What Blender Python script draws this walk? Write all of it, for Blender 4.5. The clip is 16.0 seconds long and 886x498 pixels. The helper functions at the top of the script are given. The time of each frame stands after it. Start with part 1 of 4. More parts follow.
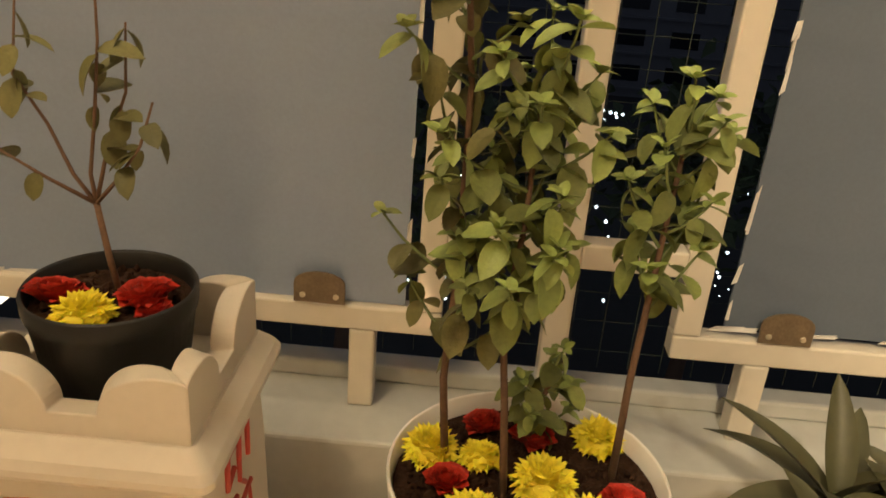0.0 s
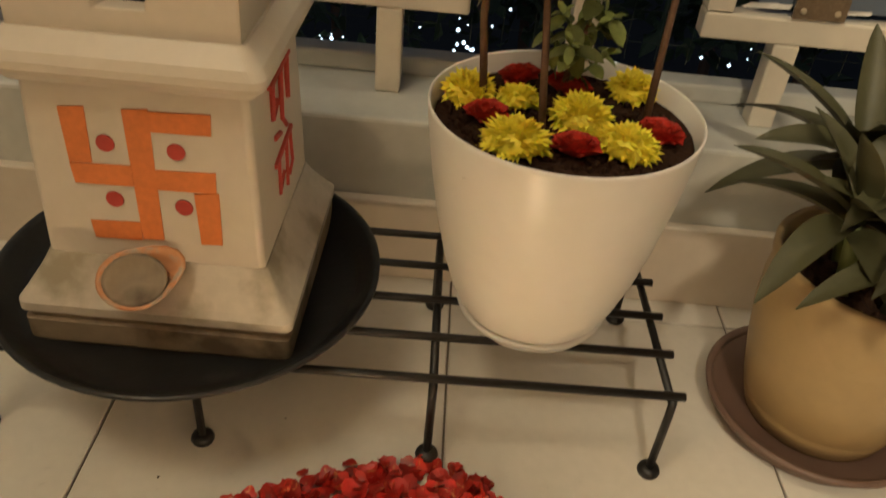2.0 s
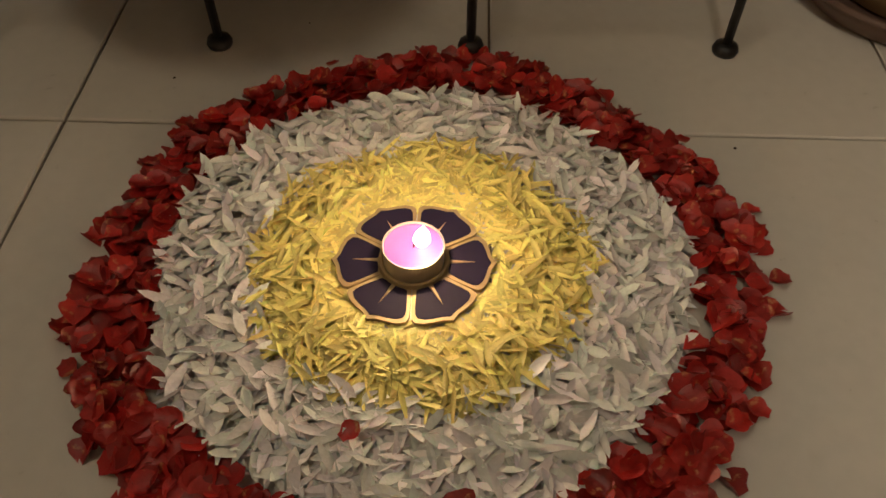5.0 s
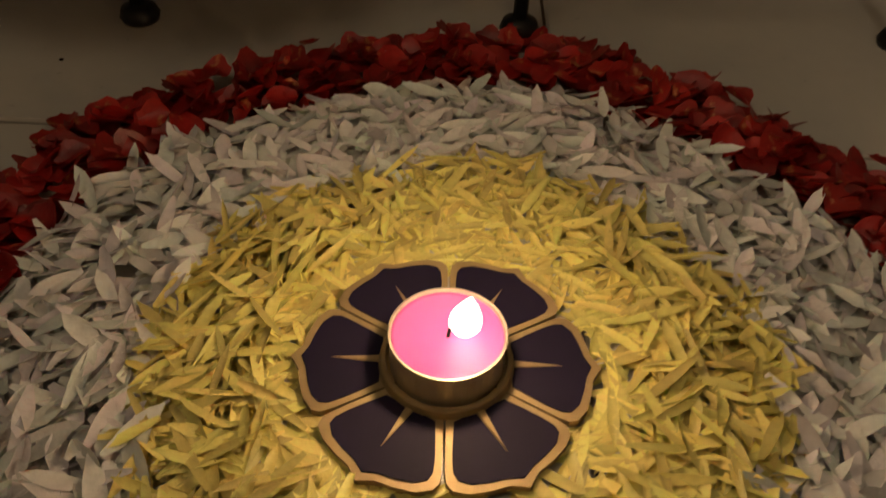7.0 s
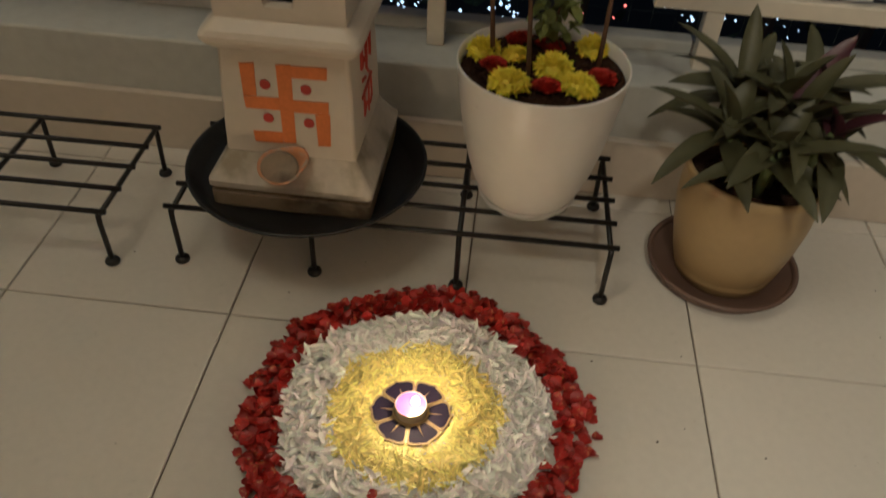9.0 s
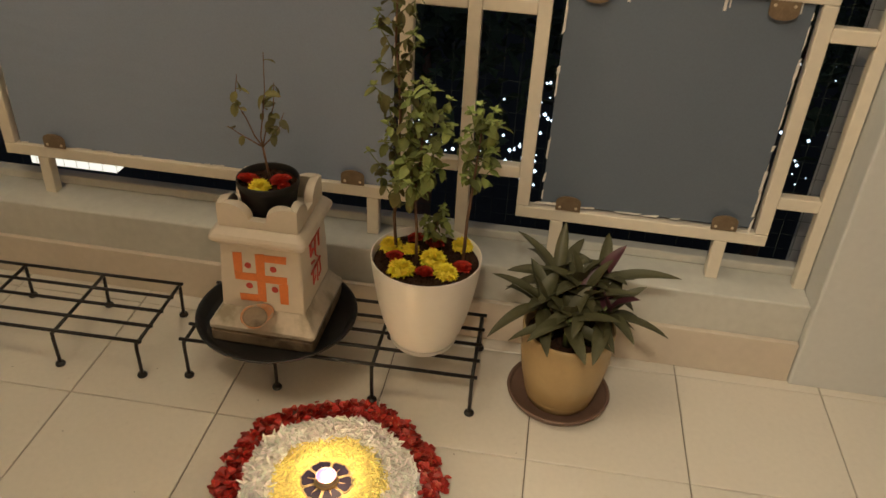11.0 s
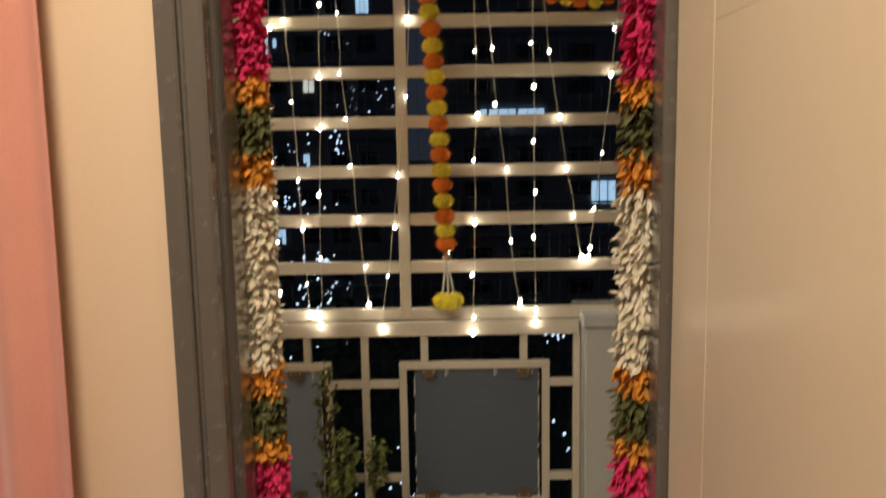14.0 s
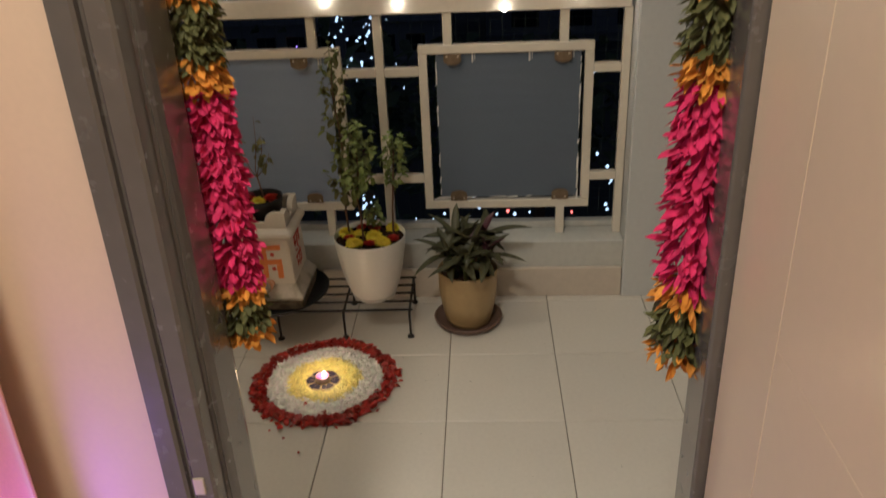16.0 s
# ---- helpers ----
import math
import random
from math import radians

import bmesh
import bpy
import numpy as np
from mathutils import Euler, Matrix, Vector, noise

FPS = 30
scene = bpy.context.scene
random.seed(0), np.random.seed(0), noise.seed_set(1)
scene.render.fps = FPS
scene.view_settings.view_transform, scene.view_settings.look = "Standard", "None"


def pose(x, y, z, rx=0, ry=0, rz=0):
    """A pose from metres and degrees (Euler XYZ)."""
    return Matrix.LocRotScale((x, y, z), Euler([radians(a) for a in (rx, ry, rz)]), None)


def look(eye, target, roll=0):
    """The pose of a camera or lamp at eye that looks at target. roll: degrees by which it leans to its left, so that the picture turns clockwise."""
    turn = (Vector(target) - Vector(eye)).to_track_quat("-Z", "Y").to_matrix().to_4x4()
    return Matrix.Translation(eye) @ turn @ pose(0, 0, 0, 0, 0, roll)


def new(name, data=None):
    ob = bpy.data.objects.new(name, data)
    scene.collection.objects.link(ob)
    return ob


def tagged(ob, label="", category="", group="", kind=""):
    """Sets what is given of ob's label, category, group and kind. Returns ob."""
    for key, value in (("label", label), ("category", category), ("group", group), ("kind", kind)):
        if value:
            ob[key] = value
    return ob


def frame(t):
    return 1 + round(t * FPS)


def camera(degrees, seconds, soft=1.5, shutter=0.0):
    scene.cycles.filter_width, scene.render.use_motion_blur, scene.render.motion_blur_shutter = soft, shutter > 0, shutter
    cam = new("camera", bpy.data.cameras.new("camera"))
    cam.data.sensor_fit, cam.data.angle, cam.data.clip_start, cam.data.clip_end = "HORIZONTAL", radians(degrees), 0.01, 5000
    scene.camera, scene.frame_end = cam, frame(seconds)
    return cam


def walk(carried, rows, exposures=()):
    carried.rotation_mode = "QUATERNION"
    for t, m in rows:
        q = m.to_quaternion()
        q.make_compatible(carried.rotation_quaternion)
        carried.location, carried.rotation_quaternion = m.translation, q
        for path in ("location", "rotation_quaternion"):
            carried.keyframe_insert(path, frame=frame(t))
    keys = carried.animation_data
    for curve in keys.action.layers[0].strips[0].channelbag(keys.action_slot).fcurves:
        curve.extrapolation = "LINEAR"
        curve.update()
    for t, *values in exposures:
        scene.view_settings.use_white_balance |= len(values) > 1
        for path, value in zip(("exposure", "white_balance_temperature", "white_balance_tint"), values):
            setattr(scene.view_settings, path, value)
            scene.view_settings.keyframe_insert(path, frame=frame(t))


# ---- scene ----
cam = camera(58.1, 16.0, shutter=0.25)
PATH = [
    (0, (0.018, -0.032, 0.698), (-0.031, 1.799, -0.106), 4.5),
    (0.5, (-0.02, -0.04, 0.68), (-0.005, 1.746, -0.22), 5.6),
    (1, (-0.019, -0.066, 0.644), (-0.007, 1.682, -0.328), 5.7),
    (1.5, (-0.011, -0.092, 0.612), (0.011, 1.599, -0.456), 6.2),
    (2, (-0.005, -0.108, 0.574), (0.003, 1.5, -0.615), 5.5),
    (2.5, (0.001, -0.123, 0.547), (-0.026, 1.351, -0.804), 2.9),
    (3, (0.011, -0.141, 0.534), (-0.032, 1.199, -0.95), 0.8),
    (3.5, (0.012, -0.159, 0.519), (-0.049, 1.141, -0.999), -0.0),
    (4, (0.014, -0.184, 0.492), (-0.057, 1.098, -1.042), -0.2),
    (4.2, (0.014, -0.197, 0.478), (-0.055, 1.077, -1.062), -0.1),
    (6.3, (-0.035, -0.08, 0.207), (-0.04, 1.287, -1.253), 1.9),
    (6.5, (-0.038, -0.063, 0.198), (-0.028, 1.318, -1.248), 2.6),
    (7, (-0.029, -0.027, 0.212), (-0.052, 1.402, -1.187), 2.3),
    (7.5, (-0.01, -0.061, 0.311), (-0.032, 1.406, -1.049), 2.6),
    (8, (0.008, -0.184, 0.489), (-0.008, 1.191, -0.963), 1.4),
    (8.5, (0.007, -0.331, 0.614), (0.013, 1.023, -0.857), 2.9),
    (9, (0.046, -0.438, 0.781), (-0.078, 1.046, -0.553), 3.2),
    (9.3, (0.075, -0.465, 0.86), (-0.085, 1.063, -0.421), 3.6),
    (9.5, (0.074, -0.48, 0.91), (-0.076, 1.074, -0.34), 4.1),
    (9.7, (0.088, -0.501, 0.934), (-0.093, 1.095, -0.259), 4.2),
    (10.8, (0.25, -0.745, 1.11), (0.045, 0.90, 0.03), 3.6),
    (11.8, (0.386, -1.168, 1.278), (0.061, 0.558, 0.322), 2.8),
    (12, (0.381, -1.27, 1.301), (0.118, 0.499, 0.407), 3.0),
    (12.5, (0.438, -1.486, 1.391), (0.274, 0.357, 0.632), 2.5),
    (13, (0.485, -1.677, 1.441), (0.304, 0.2, 0.774), 1.1),
    (13.5, (0.469, -1.881, 1.479), (0.252, 0.021, 0.899), -0.8),
    (14, (0.408, -1.999, 1.575), (0.4, -0.018, 1.302), -1.0),
    (14.5, (0.402, -2.006, 1.638), (0.461, -0.007, 1.623), -1.4),
    (15, (0.404, -1.931, 1.571), (0.451, 0.068, 1.567), -1.4),
    (15.5, (0.422, -1.814, 1.424), (0.381, 0.114, 0.896), -2.3),
    (16, (0.458, -1.693, 1.317), (0.329, 0.095, 0.43), -2.6),
]
walk(cam, [(t, look(eye, target, roll)) for t, eye, target, roll in PATH],
     [(0, 1.25, 6450, 10), (1.0, 1.0, 6400, 10), (1.5, 0.9, 6400, 10), (2.0, 0.72, 5950, 8), (2.5, 0.3, 5550, 9), (3.0, -0.15, 5400, 11), (3.5, -0.32, 5350, 12), (4.2, -0.47, 5350, 12), (6.3, -1.2, 6300, 12), (7.0, -1.53, 6150, 14),
      (8.0, -0.68, 5550, 12), (8.5, -0.52, 5250, 11), (9.0, -0.16, 5200, 8), (9.7, 0.22, 5600, 9), (12.0, 0.48, 5950, 10), (12.5, 0.3, 5900, 10), (13.0, 0.1, 5400, 11), (13.5, -0.18, 5800, 11), (14.0, -0.4, 5650, 10), (14.5, -0.42, 5500, 10), (15.5, -0.5, 5850, 11), (16.0, -0.16, 5150, 11)])

# ---- world and lamps ----
world = bpy.data.worlds.new("night")
scene.world = world
world.use_nodes = True
wn = world.node_tree.nodes
wn["Background"].inputs[0].default_value = (0.021, 0.024, 0.031, 1)
wn["Background"].inputs[1].default_value = 1.0


def lamp(name, kind, m, power, colour, size=0.1, size_y=0.0):
    d = bpy.data.lights.new(name, kind)
    d.energy, d.color = power, colour
    if kind == "AREA":
        d.shape = "RECTANGLE" if size_y else "DISK"
        d.size = size
        if size_y:
            d.size_y = size_y
    else:
        d.shadow_soft_size = size
    ob = new(name, d)
    ob.matrix_world = m
    return ob


WARM = (1.0, 0.80, 0.50)
# Unseen overhead source, added to light the balcony; no fixture stands here.
lamp("balcony_fill", "AREA", pose(-0.72, -0.48, 2.58), 11.8, WARM, 0.75)
lamp("room_light", "AREA", pose(0.10, -1.90, 2.66), 44.0, (1.0, 0.80, 0.52), 0.35)
lamp("candle_light", "POINT", pose(-0.025, 0.133, 0.060), 0.54, (1.0, 0.65, 0.32), 0.006)
lamp("led_light", "POINT", pose(-0.17, -1.10, 0.50), 2.2, (0.46, 0.15, 1.0), 0.05)


# ---- materials ----
def mat(name, base, rough=0.5, metal=0.0, vary=0.12, scale=8.0, fine=60.0, bump=0.1, stain=None, stain_at=0.6, coat=0.0, emit=None, power=0.0,
        island=0.0, objrand=0.0, trans=0.0, sheen=0.0, subs=0.0, rv=0.11, hue=0.0):
    m = bpy.data.materials.new(name)
    m.use_nodes = True
    nt = m.node_tree
    n, l = nt.nodes, nt.links
    b = n["Principled BSDF"]
    b.inputs["Roughness"].default_value, b.inputs["Metallic"].default_value = rough, metal
    b.inputs["Coat Weight"].default_value = coat
    b.inputs["Coat Roughness"].default_value = 0.12
    b.inputs["Sheen Weight"].default_value = sheen
    b.inputs["Subsurface Weight"].default_value = subs
    b.inputs["Subsurface Radius"].default_value = (0.01, 0.006, 0.004)
    b.inputs["Transmission Weight"].default_value = trans
    co = n.new("ShaderNodeTexCoord")
    n1, n2 = n.new("ShaderNodeTexNoise"), n.new("ShaderNodeTexNoise")
    n1.inputs["Scale"].default_value, n2.inputs["Scale"].default_value = scale, fine
    n1.inputs["Detail"].default_value = n2.inputs["Detail"].default_value = 4
    for t in (n1, n2):
        l.new(co.outputs["Object"], t.inputs["Vector"])
    add = n.new("ShaderNodeMath")
    add.operation = "ADD"
    l.new(n1.outputs["Fac"], add.inputs[0])
    l.new(n2.outputs["Fac"], add.inputs[1])
    mr = n.new("ShaderNodeMapRange")
    mr.inputs["From Min"].default_value, mr.inputs["From Max"].default_value = 0.6, 1.4
    mr.inputs["To Min"].default_value, mr.inputs["To Max"].default_value = 1 - vary, 1 + vary
    l.new(add.outputs[0], mr.inputs["Value"])
    value = mr.outputs[0]
    if island or objrand:
        src = n.new("ShaderNodeNewGeometry").outputs["Random Per Island"] if island else n.new("ShaderNodeObjectInfo").outputs["Random"]
        r = n.new("ShaderNodeMapRange")
        r.inputs["To Min"].default_value, r.inputs["To Max"].default_value = 1 - (island or objrand), 1 + (island or objrand)
        l.new(src, r.inputs["Value"])
        mul = n.new("ShaderNodeMath")
        mul.operation = "MULTIPLY"
        l.new(value, mul.inputs[0])
        l.new(r.outputs[0], mul.inputs[1])
        value = mul.outputs[0]
    hsv = n.new("ShaderNodeHueSaturation")
    hsv.inputs["Color"].default_value = (*base, 1)
    l.new(value, hsv.inputs["Value"])
    if hue:
        hr = n.new("ShaderNodeMapRange")
        hr.inputs["To Min"].default_value, hr.inputs["To Max"].default_value = 0.5 - hue, 0.5 + hue
        wn_ = n.new("ShaderNodeTexWhiteNoise")
        wn_.noise_dimensions = "1D"
        l.new(src, wn_.inputs["W"])
        l.new(wn_.outputs["Value"], hr.inputs["Value"])
        l.new(hr.outputs[0], hsv.inputs["Hue"])
    colour = hsv.outputs[0]
    if stain:
        n3 = n.new("ShaderNodeTexNoise")
        n3.inputs["Scale"].default_value, n3.inputs["Detail"].default_value = scale * 1.7, 6
        l.new(co.outputs["Object"], n3.inputs["Vector"])
        ramp = n.new("ShaderNodeMapRange")
        ramp.inputs["From Min"].default_value, ramp.inputs["From Max"].default_value = stain_at, stain_at + 0.16
        l.new(n3.outputs["Fac"], ramp.inputs["Value"])
        mix = n.new("ShaderNodeMix")
        mix.data_type = "RGBA"
        mix.inputs["B"].default_value = (*stain, 1)
        l.new(ramp.outputs[0], mix.inputs["Factor"])
        l.new(colour, mix.inputs["A"])
        colour = mix.outputs["Result"]
    l.new(colour, b.inputs["Base Color"])
    if bump:
        bp = n.new("ShaderNodeBump")
        bp.inputs["Strength"].default_value, bp.inputs["Distance"].default_value = bump, 0.002
        l.new(add.outputs[0], bp.inputs["Height"])
        l.new(bp.outputs[0], b.inputs["Normal"])
    rr = n.new("ShaderNodeMapRange")
    rr.inputs["To Min"].default_value, rr.inputs["To Max"].default_value = max(0.02, rough - rv), min(1, rough + rv)
    l.new(n2.outputs["Fac"], rr.inputs["Value"])
    l.new(rr.outputs[0], b.inputs["Roughness"])
    if emit:
        b.inputs["Emission Color"].default_value = (*emit, 1)
        b.inputs["Emission Strength"].default_value = power
    return m


M_TILE = mat("vitrified_tile", (0.66, 0.62, 0.55), 0.32, vary=0.05, scale=3, fine=90, bump=0.02, stain=(0.52, 0.47, 0.40), stain_at=0.66, objrand=0.03)
M_GROUT = mat("grout", (0.16, 0.13, 0.10), 0.9, vary=0.3, bump=0.3)
M_SILL = mat("sill_paint", (0.55, 0.55, 0.51), 0.55, vary=0.10, scale=5, fine=50, bump=0.15, stain=(0.40, 0.36, 0.30), stain_at=0.62)
M_SKIRT = mat("skirting_tile", (0.60, 0.53, 0.44), 0.35, vary=0.06, scale=5, bump=0.04)
M_COLUMN = mat("parapet_paint", (0.58, 0.59, 0.58), 0.6, vary=0.05, scale=2.5, fine=70, bump=0.12)
M_GRILLE = mat("cream_enamel", (0.70, 0.64, 0.53), 0.35, vary=0.06, scale=6, fine=50, bump=0.06, coat=0.2)
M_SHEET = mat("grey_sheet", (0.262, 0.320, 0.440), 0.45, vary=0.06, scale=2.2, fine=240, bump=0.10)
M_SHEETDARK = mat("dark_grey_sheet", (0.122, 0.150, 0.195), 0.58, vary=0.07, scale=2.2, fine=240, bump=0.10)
M_PLINTHTOP = mat("weathered_ceramic", (0.54, 0.49, 0.41), 0.5, vary=0.12, scale=12, fine=90, bump=0.12, stain=(0.33, 0.29, 0.21), stain_at=0.50)
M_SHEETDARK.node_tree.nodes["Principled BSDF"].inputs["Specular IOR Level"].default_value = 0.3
for sm in (M_SHEET, M_SHEETDARK):
    nt = sm.node_tree
    wv = nt.nodes.new("ShaderNodeTexWave")
    wv.bands_direction = "Z"
    wv.inputs["Scale"].default_value, wv.inputs["Distortion"].default_value, wv.inputs["Detail"].default_value, wv.inputs["Detail Scale"].default_value = 7.0, 9.0, 2.0, 0.6
    nt.links.new(nt.nodes["Texture Coordinate"].outputs["Object"], wv.inputs["Vector"])
    b2_ = nt.nodes.new("ShaderNodeBump")
    b2_.inputs["Strength"].default_value, b2_.inputs["Distance"].default_value = 0.13, 0.003
    nt.links.new(wv.outputs["Fac"], b2_.inputs["Height"])
    nt.links.new(nt.nodes["Bump"].outputs[0], b2_.inputs["Normal"])
    nt.links.new(b2_.outputs[0], nt.nodes["Principled BSDF"].inputs["Normal"])
M_FLAKE = mat("peeling_film", (0.72, 0.70, 0.66), 0.45, vary=0.1)
M_RUST = mat("rusty_plate", (0.20, 0.145, 0.09), 0.55, 0.4, vary=0.3, scale=60, fine=300, bump=0.4)
M_IRON = mat("black_iron", (0.012, 0.011, 0.011), 0.4, 0.2, vary=0.3, scale=30, fine=200, bump=0.2)
M_BOWL = mat("black_plastic_dish", (0.014, 0.015, 0.016), 0.34, vary=0.3, scale=14, fine=120, bump=0.15, stain=(0.05, 0.048, 0.045), stain_at=0.62)
M_PLANTER = mat("cream_ceramic", (0.61, 0.55, 0.46), 0.42, vary=0.05, scale=10, fine=90, bump=0.08, stain=(0.56, 0.47, 0.36), stain_at=0.68)
M_PLINTH = mat("stained_plinth", (0.27, 0.21, 0.14), 0.6, vary=0.22, scale=14, fine=90, bump=0.2, stain=(0.11, 0.08, 0.05), stain_at=0.50)
M_ORANGE = mat("orange_paint", (0.66, 0.195, 0.045), 0.5, vary=0.14, scale=40, fine=200, bump=0.05)
M_REDPAINT = mat("red_paint", (0.42, 0.045, 0.030), 0.5, vary=0.14, scale=40, fine=200, bump=0.05)
M_CLAY = mat("terracotta", (0.55, 0.26, 0.12), 0.75, vary=0.15, scale=40, bump=0.2, stain=(0.40, 0.33, 0.25), stain_at=0.5)
M_POTBLACK = mat("nursery_pot", (0.008, 0.0075, 0.007), 0.55, vary=0.2, bump=0.05)
M_WHITEPOT = mat("white_plastic", (0.80, 0.77, 0.72), 0.33, vary=0.03, scale=6, fine=60, bump=0.03, stain=(0.62, 0.55, 0.45), stain_at=0.74, subs=0.05)
M_YELLOWPOT = mat("yellow_plastic", (0.37, 0.262, 0.12), 0.42, vary=0.08, scale=9, fine=80, bump=0.06, stain=(0.42, 0.30, 0.15), stain_at=0.62)
M_SAUCER = mat("brown_saucer", (0.14, 0.085, 0.062), 0.45, vary=0.12, scale=14, bump=0.08)
M_SOIL = mat("soil", (0.036, 0.018, 0.011), 0.95, vary=0.6, scale=60, fine=300, bump=1.0)
M_SOIL.node_tree.nodes["Principled BSDF"].inputs["Specular IOR Level"].default_value = 0.12
M_STEM = mat("woody_stem", (0.15, 0.085, 0.05), 0.8, vary=0.3, scale=60, fine=300, bump=0.5)
M_GREENSTEM = mat("green_stem", (0.16, 0.20, 0.07), 0.6, vary=0.2, scale=60, bump=0.2)
M_LEAF = mat("basil_leaf", (0.165, 0.195, 0.052), 0.62, vary=0.25, scale=40, fine=250, bump=0.4, island=0.4, subs=0.0)
M_LEAFNEW = mat("young_basil_leaf", (0.27, 0.34, 0.095), 0.5, vary=0.2, scale=40, fine=250, bump=0.35, island=0.3)
M_LEAFDRY = mat("dark_basil_leaf", (0.135, 0.130, 0.042), 0.6, vary=0.25, scale=40, fine=250, bump=0.4, island=0.4)
M_RHOEO = mat("rhoeo_leaf", (0.060, 0.058, 0.025), 0.52, vary=0.2, scale=14, fine=120, bump=0.12, island=0.4)
M_RHOEOP = mat("purple_leaf", (0.070, 0.022, 0.030), 0.42, vary=0.2, scale=14, fine=120, bump=0.12, island=0.3)
M_MUM = mat("chrysanthemum", (0.95, 0.82, 0.06), 0.6, vary=0.08, scale=60, island=0.10, bump=0.1, subs=0.3)
M_ROSE = mat("red_rose", (0.52, 0.035, 0.018), 0.6, vary=0.2, scale=60, island=0.3, bump=0.15)
M_REDPETAL = mat("red_petal", (0.32, 0.014, 0.009), 0.38, vary=0.25, scale=90, fine=400, stain=(0.66, 0.34, 0.12), stain_at=0.64, island=0.4, objrand=0.0, bump=0.2)
M_REDPETALO = mat("red_petal_loose", (0.34, 0.016, 0.009), 0.38, vary=0.25, scale=90, fine=400, stain=(0.66, 0.34, 0.12), stain_at=0.64, objrand=0.4, bump=0.2)
M_WHITEPETAL = mat("white_petal", (0.86, 0.84, 0.80), 0.5, vary=0.12, scale=90, fine=400, island=0.20, bump=0.2, subs=0.1, hue=0.2)
M_YELLOWPETAL = mat("yellow_petal", (0.84, 0.73, 0.22), 0.45, vary=0.12, scale=90, fine=400, island=0.30, bump=0.2, subs=0.1, hue=0.012)
M_GOLD = mat("brass_edge", (0.46, 0.34, 0.17), 0.52, 0.45, vary=0.12, scale=60, bump=0.1)
M_INLAY = mat("purple_inlay", (0.016, 0.011, 0.032), 0.62, vary=0.15, scale=60, bump=0.03)
M_INLAY.node_tree.nodes["Principled BSDF"].inputs["Specular IOR Level"].default_value = 0.22
M_ALU = mat("candle_cup", (0.66, 0.57, 0.42), 0.42, 0.55, vary=0.1, scale=80, bump=0.1)
# Emission here stands in for flame light shining through the wax.
M_WAXGLOW = mat("pink_wax_glow", (0.56, 0.09, 0.32), 0.35, vary=0.1, scale=100, bump=0.05, subs=0.4, emit=(1.0, 0.34, 0.66), power=0.22)
M_FLAME = mat("flame", (1, 0.8, 0.4), 0.5, emit=(1.0, 0.80, 0.48), power=26.0, bump=0)
M_WICK = mat("wick", (0.02, 0.015, 0.01), 0.9)
M_FRAME = mat("grey_gloss_paint", (0.122, 0.106, 0.092), 0.26, vary=0.08, scale=5, fine=40, bump=0.0, coat=0.6, rv=0.05)
M_WALL = mat("cream_wall_paint", (0.74, 0.56, 0.39), 0.6, vary=0.03, scale=2.0, fine=120, bump=0.06)
M_LEAFDOOR = mat("cream_laminate", (0.72, 0.58, 0.40), 0.30, vary=0.025, scale=2.0, fine=60, bump=0.0, coat=0.15, rv=0.03)
M_CEIL = mat("ceiling_paint", (0.75, 0.72, 0.66), 0.8, vary=0.03, bump=0.05)
M_CURTAIN = mat("pink_curtain", (0.64, 0.28, 0.21), 0.85, vary=0.08, scale=8, fine=300, bump=0.15, sheen=0.3)
M_CLOTHWHITE = mat("white_cloth_petal", (0.75, 0.67, 0.52), 0.75, vary=0.08, scale=60, island=0.08, bump=0.1, subs=0.3)
M_CLOTHORANGE = mat("orange_cloth_petal", (0.66, 0.27, 0.02), 0.75, vary=0.1, scale=60, island=0.25, bump=0.2)
M_CLOTHGREEN = mat("olive_cloth_petal", (0.105, 0.105, 0.030), 0.75, vary=0.1, scale=60, island=0.25, bump=0.2)
M_CLOTHPINK = mat("pink_cloth_petal", (0.62, 0.020, 0.120), 0.75, vary=0.1, scale=60, island=0.2, bump=0.2)
M_BALLY = mat("yellow_pompom", (0.92, 0.78, 0.05), 0.8, vary=0.2, scale=90, fine=300, bump=0.5, island=0.2)
M_BALLO = mat("orange_pompom", (0.84, 0.24, 0.015), 0.8, vary=0.2, scale=90, fine=300, bump=0.5, island=0.2)
M_BEAD = mat("white_bead", (0.75, 0.74, 0.70), 0.3, vary=0.05)
M_WIRE = mat("clear_wire", (0.78, 0.75, 0.68), 0.4, vary=0.1, scale=40, bump=0)
M_BULB = mat("lit_bulb", (1, 0.9, 0.7), 0.4, emit=(1.0, 0.82, 0.56), power=34.0, bump=0)
M_NET = mat("bird_net", (0.045, 0.06, 0.05), 0.7, vary=0.2, bump=0)
M_TEALPOT = mat("teal_hanging_pot", (0.05, 0.075, 0.085), 0.4, vary=0.1, bump=0.05)
M_DARKPOT = mat("dark_hanging_pot", (0.018, 0.018, 0.016), 0.5, vary=0.2, bump=0.1)
M_POTHOS = mat("pothos_leaf", (0.13, 0.19, 0.05), 0.40, vary=0.2, scale=20, island=0.35, bump=0.1)
M_FACADE = mat("night_facade", (0.20, 0.20, 0.22), 0.8, vary=0.1, scale=0.3, fine=2, bump=0)
M_WINLIT = mat("lit_window", (0.8, 0.9, 1.0), 0.4, emit=(0.62, 0.85, 1.0), power=0.9, bump=0)
M_WARMEMIT = mat("warm_emitter", (1.0, 0.9, 0.7), 0.4, emit=(1.0, 0.92, 0.72), power=0.8, bump=0)
M_WINDARK = mat("dark_window", (0.01, 0.012, 0.018), 0.15, vary=0.1, bump=0)
